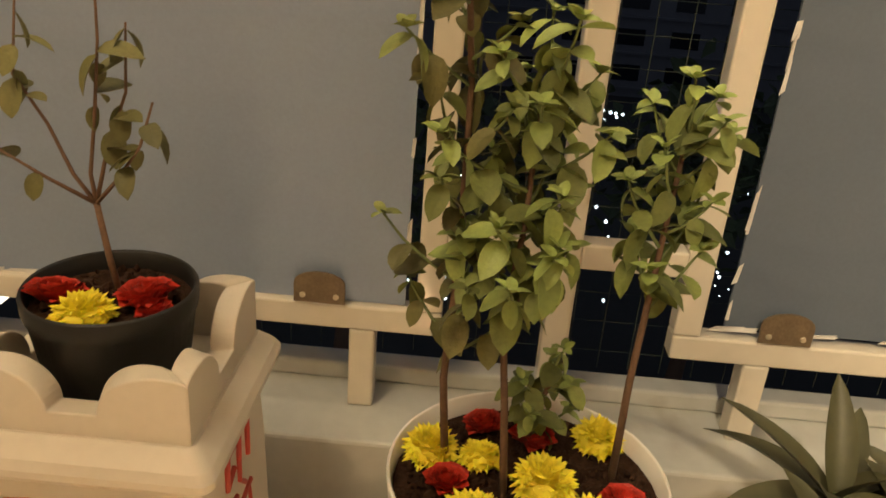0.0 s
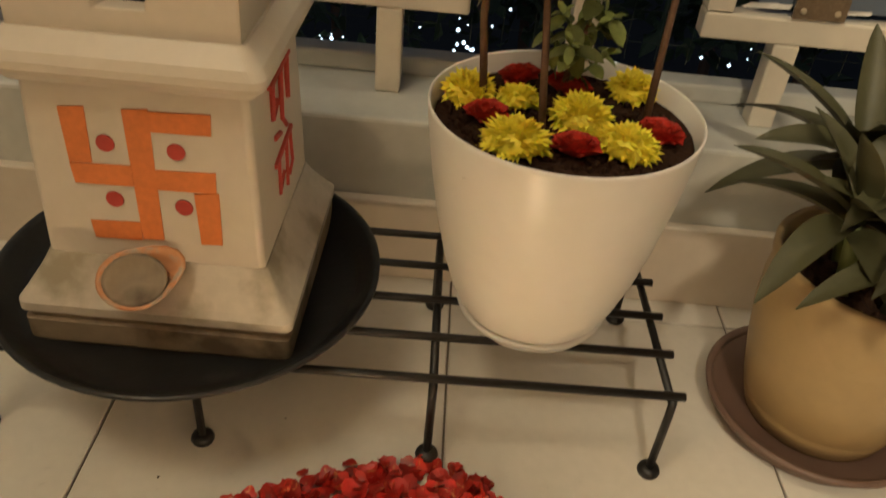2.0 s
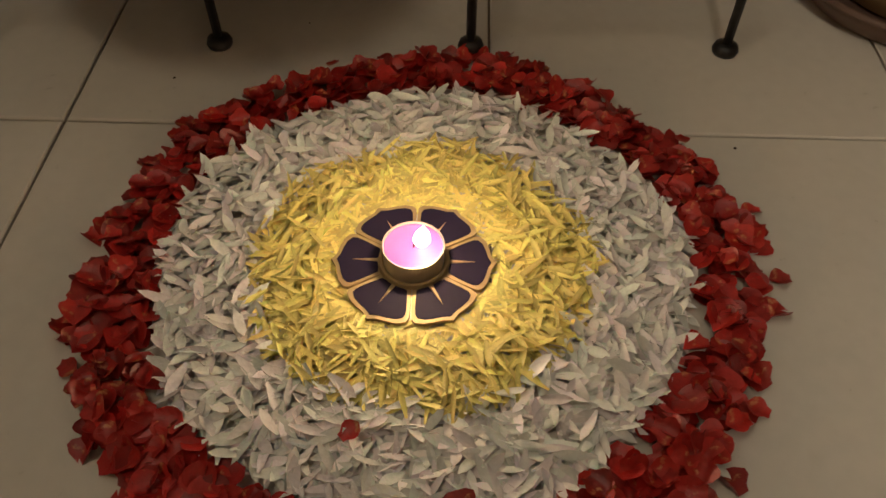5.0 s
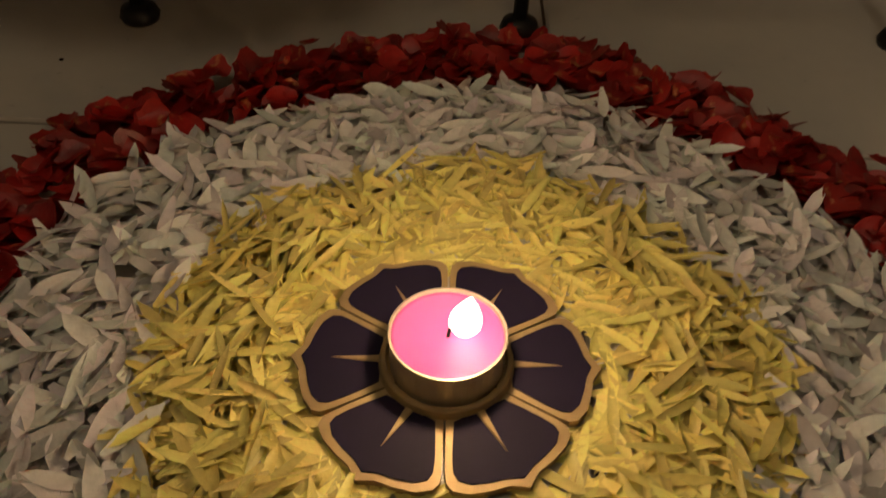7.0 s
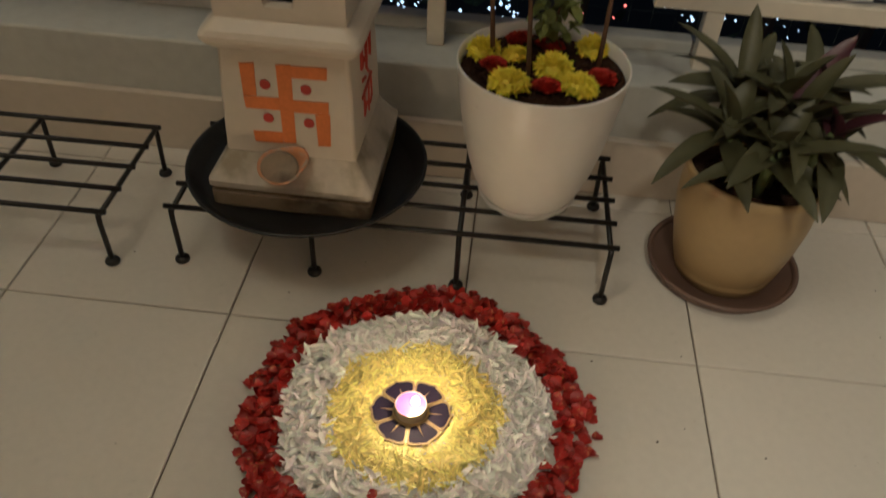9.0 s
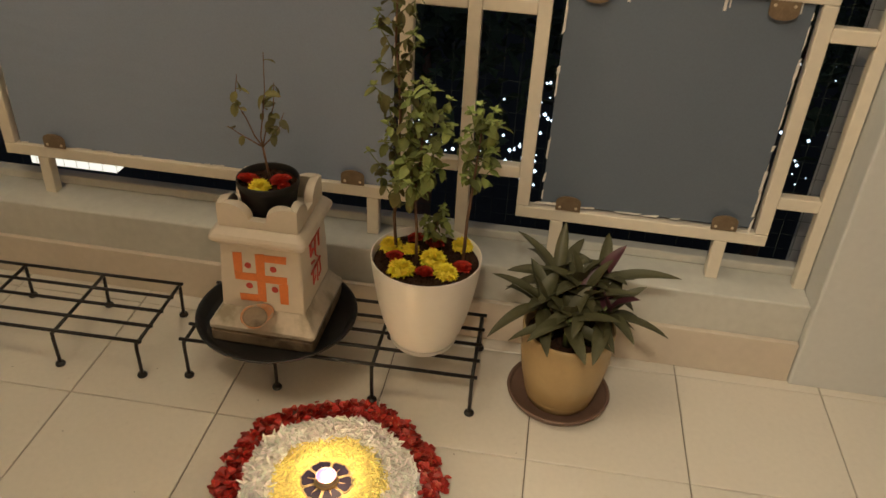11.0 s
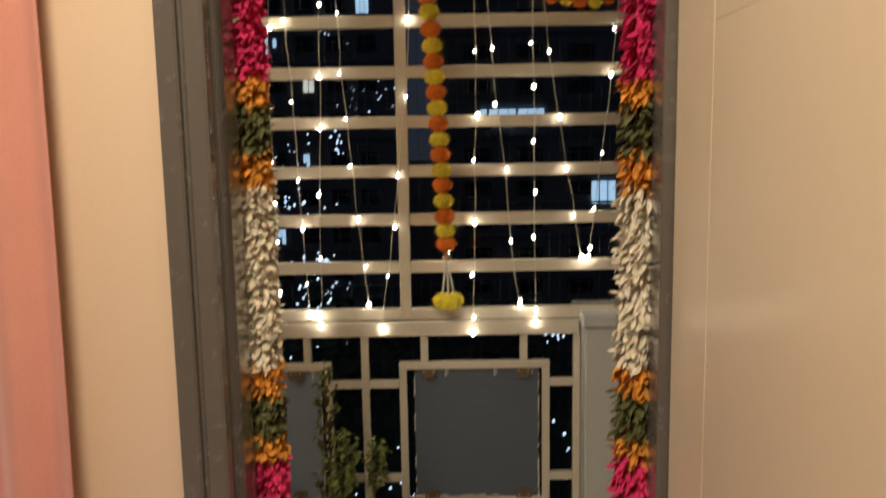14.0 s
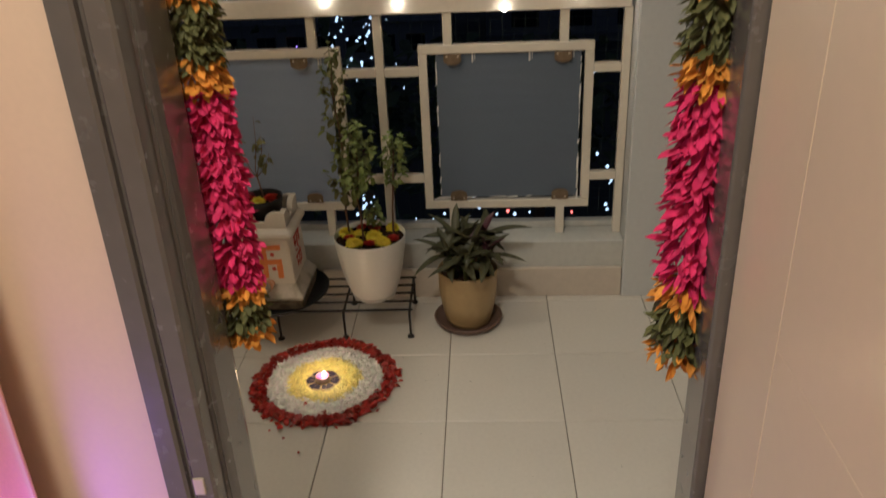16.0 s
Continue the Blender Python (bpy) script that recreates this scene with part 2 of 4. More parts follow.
M_FAIRYW = mat("far_white_light", (1, 1, 1), 0.5, emit=(0.75, 0.90, 1.0), power=1.7, bump=0)
M_FAIRYP = mat("far_purple_light", (1, 1, 1), 0.5, emit=(0.45, 0.22, 1.0), power=4.0, bump=0)
M_FAIRYR = mat("far_red_light", (1, 1, 1), 0.5, emit=(1.0, 0.15, 0.10), power=3.0, bump=0)
M_TREE = mat("night_foliage", (0.05, 0.07, 0.03), 0.7, vary=0.3, scale=1, island=0.4, bump=0)
M_GROUND = mat("night_ground", (0.05, 0.05, 0.05), 0.9, vary=0.2, scale=0.2, fine=3, bump=0)


# ---- mesh helpers ----
class Shape:
    """Gathers vertices and faces of one mesh."""

    def __init__(self):
        self.v, self.f = [], []

    def add(self, verts, faces, m=None):
        k = len(self.v)
        self.v += [tuple(m @ Vector(p)) if m else tuple(p) for p in verts]
        self.f += [tuple(i + k for i in q) for q in faces]
        return self

    def box(self, x0, x1, y0, y1, z0, z1):
        return self.add([(x, y, z) for z in (z0, z1) for y in (y0, y1) for x in (x0, x1)],
                        [(0, 2, 3, 1), (4, 5, 7, 6), (0, 1, 5, 4), (2, 6, 7, 3), (0, 4, 6, 2), (1, 3, 7, 5)])

    def tube(self, pts, r, n=6, r1=None, caps=True):
        pts = [Vector(p) for p in pts]
        rings, side = [], None
        for i, p in enumerate(pts):
            d = (pts[min(i + 1, len(pts) - 1)] - pts[max(i - 1, 0)]).normalized()
            if side is None:
                side = d.orthogonal().normalized()
            else:
                side = (side - d * side.dot(d)).normalized()
            up = d.cross(side)
            rr = r + ((r1 if r1 is not None else r) - r) * i / max(1, len(pts) - 1)
            rings.append([p + (side * math.cos(a) + up * math.sin(a)) * rr for a in [2 * math.pi * j / n for j in range(n)]])
        verts = [q for ring in rings for q in ring]
        faces = [(i * n + j, i * n + (j + 1) % n, (i + 1) * n + (j + 1) % n, (i + 1) * n + j) for i in range(len(pts) - 1) for j in range(n)]
        if caps:
            faces += [tuple(reversed(range(n))), tuple(range(len(verts) - n, len(verts)))]
        return self.add(verts, faces)

    def lathe(self, profile, n=48, m=None):
        verts, faces = [], []
        for r, z in profile:
            verts += [(r * math.cos(2 * math.pi * j / n), r * math.sin(2 * math.pi * j / n), z) for j in range(n)]
        for i in range(len(profile) - 1):
            faces += [(i * n + j, i * n + (j + 1) % n, (i + 1) * n + (j + 1) % n, (i + 1) * n + j) for j in range(n)]
        if profile[0] != profile[-1]:
            faces += [tuple(reversed(range(n))), tuple(range(len(verts) - n, len(verts)))]
        return self.add(verts, faces, m)

    def strip(self, length, width, m, cup=0.2, bend=0.3, tip=1.0, n=4, base=0.25, blunt=0.7):
        """A petal or leaf along +x with a cupped section and a bend in its length."""
        verts, faces = [], []
        for i in range(n + 1):
            u = i / n
            w = width / 2 * max(0.04, (math.sin(math.pi * (u ** tip)) ** blunt) if 0 < u < 1 else (base if u == 0 else 0.04))
            z = -bend * length * u * u
            verts += [(u * length, w * k, z + cup * w * k * k) for k in (-1, -0.4, 0.4, 1)]
        for i in range(n):
            a = i * 4
            faces += [(a + k, a + 4 + k, a + 5 + k, a + 1 + k) for k in range(3)]
        return self.add(verts, faces, m)

    def mesh(self, name, material, smooth=True):
        me = bpy.data.meshes.new(name)
        me.from_pydata(self.v, [], self.f)
        me.materials.append(material)
        me.polygons.foreach_set("use_smooth", [smooth] * len(me.polygons))
        me.update()
        return me


def part(name, shape, material, parent=None, label="", smooth=False, m=None, bevel=0.0):
    """Links a Shape, or ready mesh data, as one mesh object under a thing."""
    data = shape.mesh(name, material, smooth) if isinstance(shape, Shape) else shape
    ob = new(name, data)
    if parent:
        ob.parent = parent
    if m:
        ob.matrix_basis = m
    if bevel:
        bv = ob.modifiers.new("edge", "BEVEL")
        bv.width, bv.segments, bv.limit_method = bevel, 2, "ANGLE"
    if label:
        tagged(ob, label)
    return ob


def thing(name, label, category, m=None, group="", kind=""):
    ob = new(name)
    ob.empty_display_size = 0.05
    if m:
        ob.matrix_world = m
    return tagged(ob, label, category, group, kind)


def setting(name, shape, material, label, category, bevel=0.0, smooth=False):
    return tagged(part(name, shape, material, None, "", smooth, None, bevel), label, category, "", "structure")


def spin(m_loc, yaw, pitch=0.0, roll=0.0):
    """A pose for a petal: along +x, turned by yaw, raised by pitch, rolled about its length."""
    return Matrix.Translation(m_loc) @ Matrix.Rotation(yaw, 4, "Z") @ Matrix.Rotation(-pitch, 4, "Y") @ Matrix.Rotation(roll, 4, "X")


rnd = random.Random(7)
U = rnd.uniform

# ---- setting: balcony ----
TX, TY, TS = 0.016, 0.2595, 0.307
setting("floor", Shape().box(-1.6, 1.9, -4.2, 0.86, -0.12, -0.0035), M_GROUT, "pale vitrified tile floor with dark thin joints", "floor")
sill = Shape().box(-1.6, 0.868, 0.620, 0.762, -0.003, 0.192).box(-1.6, 0.868, 0.730, 0.762, 0.192, 0.214)
setting("wall_north", sill, M_SILL, "low off-white painted parapet ledge below the grille", "wall", 0.004)
setting("baseboard", Shape().box(-1.6, 0.866, 0.606, 0.6195, 0.0, 0.102), M_SKIRT, "beige tile skirting along the parapet", "skirting", 0.002)
col = Shape().box(0.868, 1.9, 0.600, 0.86, -0.003, 0.945)
setting("wall_northeast", col, M_COLUMN, "grey-white painted solid parapet wall", "wall", 0.005)
setting("trim", Shape().box(0.860, 1.9, 0.590, 0.862, 0.9455, 0.985), M_COLUMN, "painted coping on the solid parapet", "coping", 0.004)
setting("wall_west", Shape().box(-1.72, -1.602, -4.2, 0.86, -0.1, 2.75), M_COLUMN, "painted side wall", "wall")
setting("wall_east", Shape().box(1.902, 2.02, -4.2, 0.86, -0.1, 2.75), M_COLUMN, "painted side wall", "wall")
setting("wall_south", Shape().box(-1.6, 1.9, -4.32, -4.202, -0.1, 2.75), M_WALL, "cream painted room wall", "wall")
setting("ceiling", Shape().box(-1.6, 1.9, -4.2, 0.86, 2.68, 2.8), M_CEIL, "plain white painted ceiling", "ceiling")
setting("lintel", Shape().box(-1.6, 1.9, 0.62, 0.86, 2.56, 2.679), M_COLUMN, "painted beam above the grille", "beam")

# door wall with its opening, x 0.030 to 0.752
dw = Shape().box(-1.6, 0.028, -0.915, -0.80, 0, 2.679).box(0.754, 1.9, -0.915, -0.80, 0, 2.679).box(0.028, 0.754, -0.915, -0.80, 2.16, 2.679)
setting("wall_door", dw, M_WALL, "cream painted wall round the balcony doorway", "wall")


def moulding(x, sgn, z0, z1):
    """Door frame jamb with a stepped profile; sgn turns it for the other side."""
    prof = [(0.0, -0.802), (0.0, -0.926), (0.024, -0.926), (0.0275, -0.922), (0.0285, -0.915), (0.0325, -0.915), (0.035, -0.922), (0.038, -0.9245), (0.059, -0.923), (0.063, -0.919),
            (0.0645, -0.892), (0.0665, -0.888), (0.069, -0.890), (0.0715, -0.884), (0.074, -0.872), (0.0745, -0.814), (0.072, -0.802)]
    pts = [(x + sgn * px, py) for px, py in prof]
    n = len(pts)
    s = Shape().add([(a, b, z0) for a, b in pts] + [(a, b, z1) for a, b in pts],
                    [(i, i + 1, n + i + 1, n + i) for i in range(n - 1)] + [(n - 1, 0, n, 2 * n - 1), tuple(range(n)), tuple(range(n, 2 * n))])
    return s


frame_thing = tagged(new("door_frame"), "glossy grey-brown painted wooden door frame with stepped moulding", "door frame", "", "structure")
part("jamb", moulding(0.030, 1, 0, 2.10), M_FRAME, frame_thing)
part("jamb", Shape().box(0.716, 0.752, -0.866, -0.79, 0, 2.10), M_FRAME, frame_thing, bevel=0.004)
part("head", Shape().box(0.030, 0.752, -0.924, -0.802, 2.101, 2.158), M_FRAME, frame_thing, bevel=0.006)
part("strike_plate", Shape().box(0.0665, 0.0815, -0.9275, -0.9225, 0.585, 0.612), M_ALU, frame_thing, "small metal latch plate", bevel=0.002)

# open door leaf with a grooved face
leaf = thing("door_1", "cream laminate door leaf standing open beside the doorway", "door", kind="structure")
part("hinge_stile", Shape().box(0.732, 0.770, -1.0203, -0.872, 0.01, 2.08), M_LEAFDOOR, leaf, bevel=0.0004)
for z0, z1 in ((0.01, 0.8698), (0.8702, 1.7098), (1.7102, 2.08)):
    part("panel", Shape().box(0.7325, 0.770, -1.690, -1.0207, z0, z1), M_LEAFDOOR, leaf, bevel=0.0004)
part("core", Shape().box(0.734, 0.766, -1.688, -0.874, 0.012, 2.078), M_LEAFDOOR, leaf)

# curtain
def curtain():
    nu, nv = 90, 14
    s = Shape()
    verts = []
    for j in range(nv + 1):
        v = j / nv
        for i in range(nu + 1):
            u = i / nu
            x = -0.70 + 0.594 * u + 0.006 * math.sin(v * 5)
            y = -0.962 + 0.018 * math.sin(u * 40 + 1.2 * math.sin(v * 2)) * (0.5 + 0.5 * v) + 0.008 * math.sin(u * 17 + v)
            verts.append((x, y, 2.32 - 2.27 * v))
    w = nu + 1
    return s.add(verts, [(j * w + i, j * w + i + 1, (j + 1) * w + i + 1, (j + 1) * w + i) for j in range(nv) for i in range(nu)])


cur = thing("curtain", "pink fabric curtain hanging in folds beside the doorway", "curtain")
cloth = part("cloth", curtain(), M_CURTAIN, cur, smooth=True)
sol = cloth.modifiers.new("thick", "SOLIDIFY")
sol.thickness = 0.003
part("curtain_rod", Shape().tube([(-0.95, -0.962, 2.34), (-0.02, -0.962, 2.34)], 0.012, 12), M_FRAME, cur, smooth=True)
for bx in (-0.9, -0.05):
    part("bracket", Shape().tube([(bx, -0.962, 2.34), (bx, -0.916, 2.34)], 0.008, 8), M_FRAME, cur)

# ---- grille: lower railing with framed panels ----
GY = 0.695
BAR = 0.0135


def bar_x(x0, x1, z, half=BAR, depth=0.013, y=GY):
    return Shape().box(x0, x1, y - depth, y + depth, z - half, z + half)


def bar_z(x, z0, z1, half=BAR, depth=0.013, y=GY):
    return Shape().box(x - half, x + half, y - depth, y + depth, z0, z1)


railing = tagged(new("railing"), "cream enamelled steel balcony railing with square frames", "railing", "", "structure")
part("top_rail", Shape().box(-1.6, 0.859, GY - 0.022, GY + 0.022, 0.905, 0.957), M_GRILLE, railing, bevel=0.003)
EDGE = 0.0025
for x0, x1 in ((0.237, 0.760), (-0.95, 0.003)):
    for z in (0.285 + BAR, 0.811 - BAR):
        part("frame_bar", bar_x(x0, x1, z), M_GRILLE, railing, bevel=EDGE)
    for x in (x0 + BAR, x1 - BAR):
        part("frame_bar", bar_z(x, 0.285 + 2 * BAR + 0.0005, 0.811 - 2 * BAR - 0.0005), M_GRILLE, railing, bevel=EDGE)
    for x in (x0 + 0.090, x1 - (0.090 if x1 > 0.1 else 0.081)):
        part("post", bar_z(x, 0.811, 0.905), M_GRILLE, railing, bevel=EDGE)
        part("post", bar_z(x, 0.192, 0.285), M_GRILLE, railing, bevel=EDGE)
for x in (0.120, -1.067):
    part("post", bar_z(x, 0.192, 0.905), M_GRILLE, railing, bevel=EDGE)
part("post", bar_z(0.853, 0.192, 0.905, 0.0125), M_GRILLE, railing, bevel=EDGE)
for z in (0.732, 0.389):
    for x0, x1 in ((0.1335, 0.237), (0.003, 0.1065), (0.760, 0.8405), (-1.0535, -0.95)):
        part("cross_bar", bar_x(x0, x1, z), M_GRILLE, railing, bevel=EDGE)
# third frame, far along the railing
for z in (0.285 + BAR, 0.811 - BAR):
    part("frame_bar", bar_x(-1.598, -1.184, z), M_GRILLE, railing, bevel=EDGE)
part("frame_bar", bar_z(-1.198, 0.312, 0.784), M_GRILLE, railing, bevel=EDGE)

# upper grille of flat bars
upper = tagged(new("window_grille"), "cream enamelled steel grille of horizontal bars", "grille", "", "structure")
for k in range(10):
    z = 0.982 + 0.1628 * k
    part("grille_bar", Shape().box(-1.6, 1.9, GY - 0.014, GY + 0.016, z - 0.020, z + 0.020), M_GRILLE, upper, bevel=0.003)
for x in (-0.56, 0.267, 1.095):
    part("grille_post", Shape().box(x - 0.019, x + 0.019, GY - 0.0185, GY + 0.0185, 0.9635, 2.56), M_GRILLE, upper, bevel=0.003)


def sheet(x0, x1, z0, z1, label, material=None):
    ob = thing("panel_sheet", label, "panel", group="grey sheets in the railing")
    part("sheet", Shape().box(x0, x1, GY - 0.002, GY + 0.002, z0, z1), material or M_SHEET, ob)
    s = Shape()
    r = random.Random(int(x1 * 1000))
    for e in range(46):
        side = r.random()
        if side < 0.45:
            x, z, w, h = (x0 if r.random() < 0.4 else x1), r.uniform(z0, z1), r.uniform(0.001, 0.004), r.uniform(0.006, 0.03)
        else:
            x, z, w, h = r.uniform(x0, x1), (z0 if r.random() < 0.75 else z1), r.uniform(0.006, 0.022), r.uniform(0.001, 0.004)
        y = GY - 0.0035
        s.add([(x - w, y, z - h), (x + w * r.uniform(0.2, 1), y - 0.002 * r.random(), z - h * r.uniform(0.3, 1)), (x + w, y, z + h), (x - w * r.uniform(0.2, 1), y - 0.003 * r.random(), z + h * r.uniform(0.3, 1))], [(0, 1, 2, 3)])
    fl = part("peeling_edge", s, M_FLAKE, ob, "peeling whitish film at the edge")
    tagged(fl, kind="stuff")
    fl.modifiers.new("thick", "SOLIDIFY").thickness = 0.0006
    for x in (x0 + 0.11, x0 + 0.28, x1 - 0.03):
        tab = Shape().box(x - 0.010, x + 0.010, GY - 0.0035, GY - 0.0022, z1 - 0.006, z1).box(x - 0.002, x + 0.003, GY - 0.0035, GY - 0.0022, z1 - 0.034, z1 - 0.006)
        tab.box(x + 0.007, x + 0.009, GY - 0.0035, GY - 0.0022, z1 - 0.028, z1 - 0.006)
        part("tape", tab, M_FLAKE, ob, "torn strip of whitish tape")
    return ob


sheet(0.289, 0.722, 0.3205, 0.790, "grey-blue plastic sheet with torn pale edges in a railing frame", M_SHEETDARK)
sheet(-0.915, -0.036, 0.3125, 0.786, "grey-blue plastic sheet with a pale ragged edge in a railing frame")
sheet(-1.598, -1.225, 0.3125, 0.784, "grey-blue plastic sheet in the far railing frame")


def clip_plate(x, z, up):
    ob = thing("clip_plate", "rusty brown metal clip plate holding a grey sheet", "bracket", pose(x, GY - 0.0135, z), "clips of the grey sheets")
    n, w, h = 10, 0.026, 0.034
    pts = [(-w, 0), (w, 0), (w, h * 0.62)] + [(w * math.cos(a), h * 0.62 + h * 0.38 * math.sin(a)) for a in [math.pi * i / n for i in range(1, n)]] + [(-w, h * 0.62)]
    if not up:
        pts = [(a, -b) for a, b in pts]
    k = len(pts)
    s = Shape().add([(a, 0, b) for a, b in pts] + [(a, -0.003, b) for a, b in pts], [tuple(range(k)), tuple(range(k, 2 * k))] + [(i, (i + 1) % k, k + (i + 1) % k, k + i) for i in range(k)])
    part("plate", s, M_RUST, ob)
    for sx in (-0.017, 0.017):
        part("screw", Shape().lathe([(0.0001, 0.0), (0.0032, 0.0), (0.0028, 0.0016), (0.0001, 0.002)], 10, pose(sx, -0.003, 0.008 if up else -0.008, 90)), M_ALU, ob)


for x, z, up in ((-0.122, 0.3145, True), (0.346, 0.3145, True), (0.668, 0.3145, True), (0.340, 0.7855, False), (0.668, 0.7855, False), (-0.122, 0.7855, False), (-0.82, 0.3145, True)):
    clip_plate(x, z, up)

# bird net behind the grille
net = Shape()
for i in range(100):
    x = -1.58 + i * 0.0345
    net.tube([(x, 0.742 + 0.004 * math.sin(i), 0.23 if x < 0.85 else 0.99), (x + 0.004 * math.sin(i * 2.1), 0.745, 2.55)], 0.0006, 3, caps=False)
for j in range(66):
    z = 0.25 + j * 0.0345
    net.tube([(-1.58, 0.744, z), (0.2, 0.747, z + 0.003 * math.sin(j)), (1.88, 0.744, z)], 0.0005, 3, caps=False)
tagged(part("bird_net", net, M_NET), "thin dark bird netting stretched behind the grille", "net", "", "stuff")


# ---- plant racks ----
def rack(x0, x1, frames, yf, yb, zt, label):
    ob = thing("plant_rack", label, "plant stand", group="black iron plant racks", m=pose(0, 0.36, 0, 0, 0, 1.4) @ pose(0, -0.36, 0))
    R = 0.0038
    for k in range(5):
        y = yf + (yb - yf) * k / 4
        part("rail", Shape().tube([(x0 - 0.010, y, zt), (x1 + 0.010, y, zt)], R, 8), M_IRON, ob, smooth=True)
    for x in frames:
        part("cross_bar", Shape().tube([(x, yf - 0.004, zt - 0.006), (x, yb + 0.004, zt - 0.006)], R, 8), M_IRON, ob, smooth=True)
        for y, s in ((yf, -1), (yb, 1)):
            part("leg", Shape().tube([(x, y + 0.003 * s, zt - 0.003), (x, y + 0.004 * s, zt - 0.02), (x, y + 0.002 * s, 0.004)], R, 8), M_IRON, ob, smooth=True)
            part("foot", Shape().lathe([(0.003, 0.0), (0.0095, 0.0), (0.0105, 0.003), (0.009, 0.007), (0.004, 0.009)], 14, pose(x, y + 0.002 * s, 0)), M_IRON, ob, "round rubber foot", smooth=True)
    return ob


rack(-0.388, 0.200, (-0.388, -0.199, 0.0, 0.200), 0.358, 0.560, 0.096, "low black iron plant rack carrying the planter and white pot")
rack(-1.04, -0.482, (-1.04, -0.85, -0.662, -0.482), 0.340, 0.545, 0.090, "low empty black iron plant rack")

# ---- ceramic planter in its dish ----
PX, PY = -0.223, 0.458
dish = thing("dish", "large shallow black plastic dish under the planter", "dish", pose(PX + 0.001, PY - 0.014, 0.0995) @ Matrix.Diagonal((1.05, 1.05, 1, 1)))
part("bowl", Shape().lathe([(0.001, 0), (0.108, 0), (0.126, 0.004), (0.142, 0.014), (0.151, 0.026), (0.154, 0.029), (0.1575, 0.0295), (0.1575, 0.026), (0.1545, 0.0255),
                            (0.1515, 0.0235), (0.140, 0.012), (0.124, 0.0065), (0.106, 0.004), (0.001, 0.004)], 64), M_BOWL, dish, smooth=True)


def square(rings, m=None, n=6):
    """Rounded square rings (half side, corner radius, z) stacked to one closed body."""
    s = Shape()
    verts, cnt = [], 4 * (n + 1)
    for h, r, z in rings:
        for q in range(4):
            cx, cy = (h - r) * (1, -1, -1, 1)[q], (h - r) * (1, 1, -1, -1)[q]
            for i in range(n + 1):
                a = math.pi / 2 * (q + i / n)
                verts.append((cx + r * math.cos(a), cy + r * math.sin(a), z))
    faces = [(i * cnt + j, i * cnt + (j + 1) % cnt, (i + 1) * cnt + (j + 1) % cnt, (i + 1) * cnt + j) for i in range(len(rings) - 1) for j in range(cnt)]
    faces += [tuple(reversed(range(cnt))), tuple(range(len(verts) - cnt, len(verts)))]
    return s.add(verts, faces, m)


planter = thing("planter", "cream glazed pedestal planter with painted orange symbol and stained base", "planter", pose(PX, PY, 0.104))
part("base", square([(0.104, 0.006, 0.0), (0.106, 0.006, 0.004), (0.106, 0.006, 0.024), (0.103, 0.006, 0.026), (0.103, 0.006, 0.031)]), M_PLINTH, planter, "brown-stained lower base", smooth=False)
part("plinth", square([(0.105, 0.007, 0.0312), (0.108, 0.008, 0.034), (0.108, 0.009, 0.042), (0.104, 0.010, 0.047), (0.090, 0.007, 0.068), (0.085, 0.006, 0.078)]), M_PLINTHTOP, planter)
part("body", square([(0.084, 0.005, 0.0782), (0.082, 0.006, 0.16), (0.079, 0.006, 0.2216)]), M_PLANTER, planter)
part("cap", square([(0.0845, 0.006, 0.2218), (0.087, 0.008, 0.2245), (0.092, 0.010, 0.229), (0.0955, 0.011, 0.234), (0.0955, 0.011, 0.2395), (0.092, 0.012, 0.246), (0.080, 0.008, 0.2575)]), M_PLANTER, planter)


def crown_side():
    """One scalloped wall of the crown: two rounded lobes and a flat notch between them."""
    w, t, n = 0.0775, 0.017, 12
    top = [(-w, 0.047), (-w + 0.008, 0.0495), (-w + 0.018, 0.050)]
    top += [(-w + 0.018 + 0.043 * math.sin(a), 0.050 - 0.032 * (1 - math.cos(a))) for a in [math.pi / 2 * i / n for i in range(1, n + 1)]]
    top += [(-x, z) for x, z in reversed(top)]
    k = len(top)
    verts = [(x, -w, z) for x, z in top] + [(x, -w, 0) for x, z in top] + [(x * (1 - t / w), -w + t, z) for x, z in top] + [(x * (1 - t / w), -w + t, 0) for x, z in top]
    f = []
    for i in range(k - 1):
        f += [(k + i, k + i + 1, i + 1, i), (2 * k + i, 2 * k + i + 1, 3 * k + i + 1, 3 * k + i), (i, i + 1, 2 * k + i + 1, 2 * k + i)]
    f += [(0, 2 * k, 3 * k, k), (k - 1, 2 * k - 1, 4 * k - 1, 3 * k - 1)]
    return Shape().add(verts, f)


crown_mesh = crown_side().mesh("crown_wall", M_PLANTER, False)
for q in range(4):
    part("crown_wall", crown_mesh, None, planter, m=pose(0, 0, 0.2565, 0, 0, 90 * q), bevel=0.005)
# painted symbol on the front, strokes a little uneven
SZ = 0.151


def face(z, lift):
    """Depth of the tapering front face at height z, with paint lifted off it."""
    return -(0.084 - (z - 0.0782) * 0.0244 if z < 0.16 else 0.082 - (z - 0.16) * 0.0487) - lift


def stroke(x0, x1, z0, z1, lean=0.0009):
    loop = [(x0 + lean, z0), (x1, z0 + lean), (x1 + lean, z1 + lean), (x0 - lean / 2, z1 - lean)]
    return Shape().add([(x, face(z, -0.001), z) for x, z in loop] + [(x, face(z, 0.0012), z) for x, z in loop],
                       [(4, 5, 6, 7), (0, 1, 5, 4), (1, 2, 6, 5), (2, 3, 7, 6), (3, 0, 4, 7)])


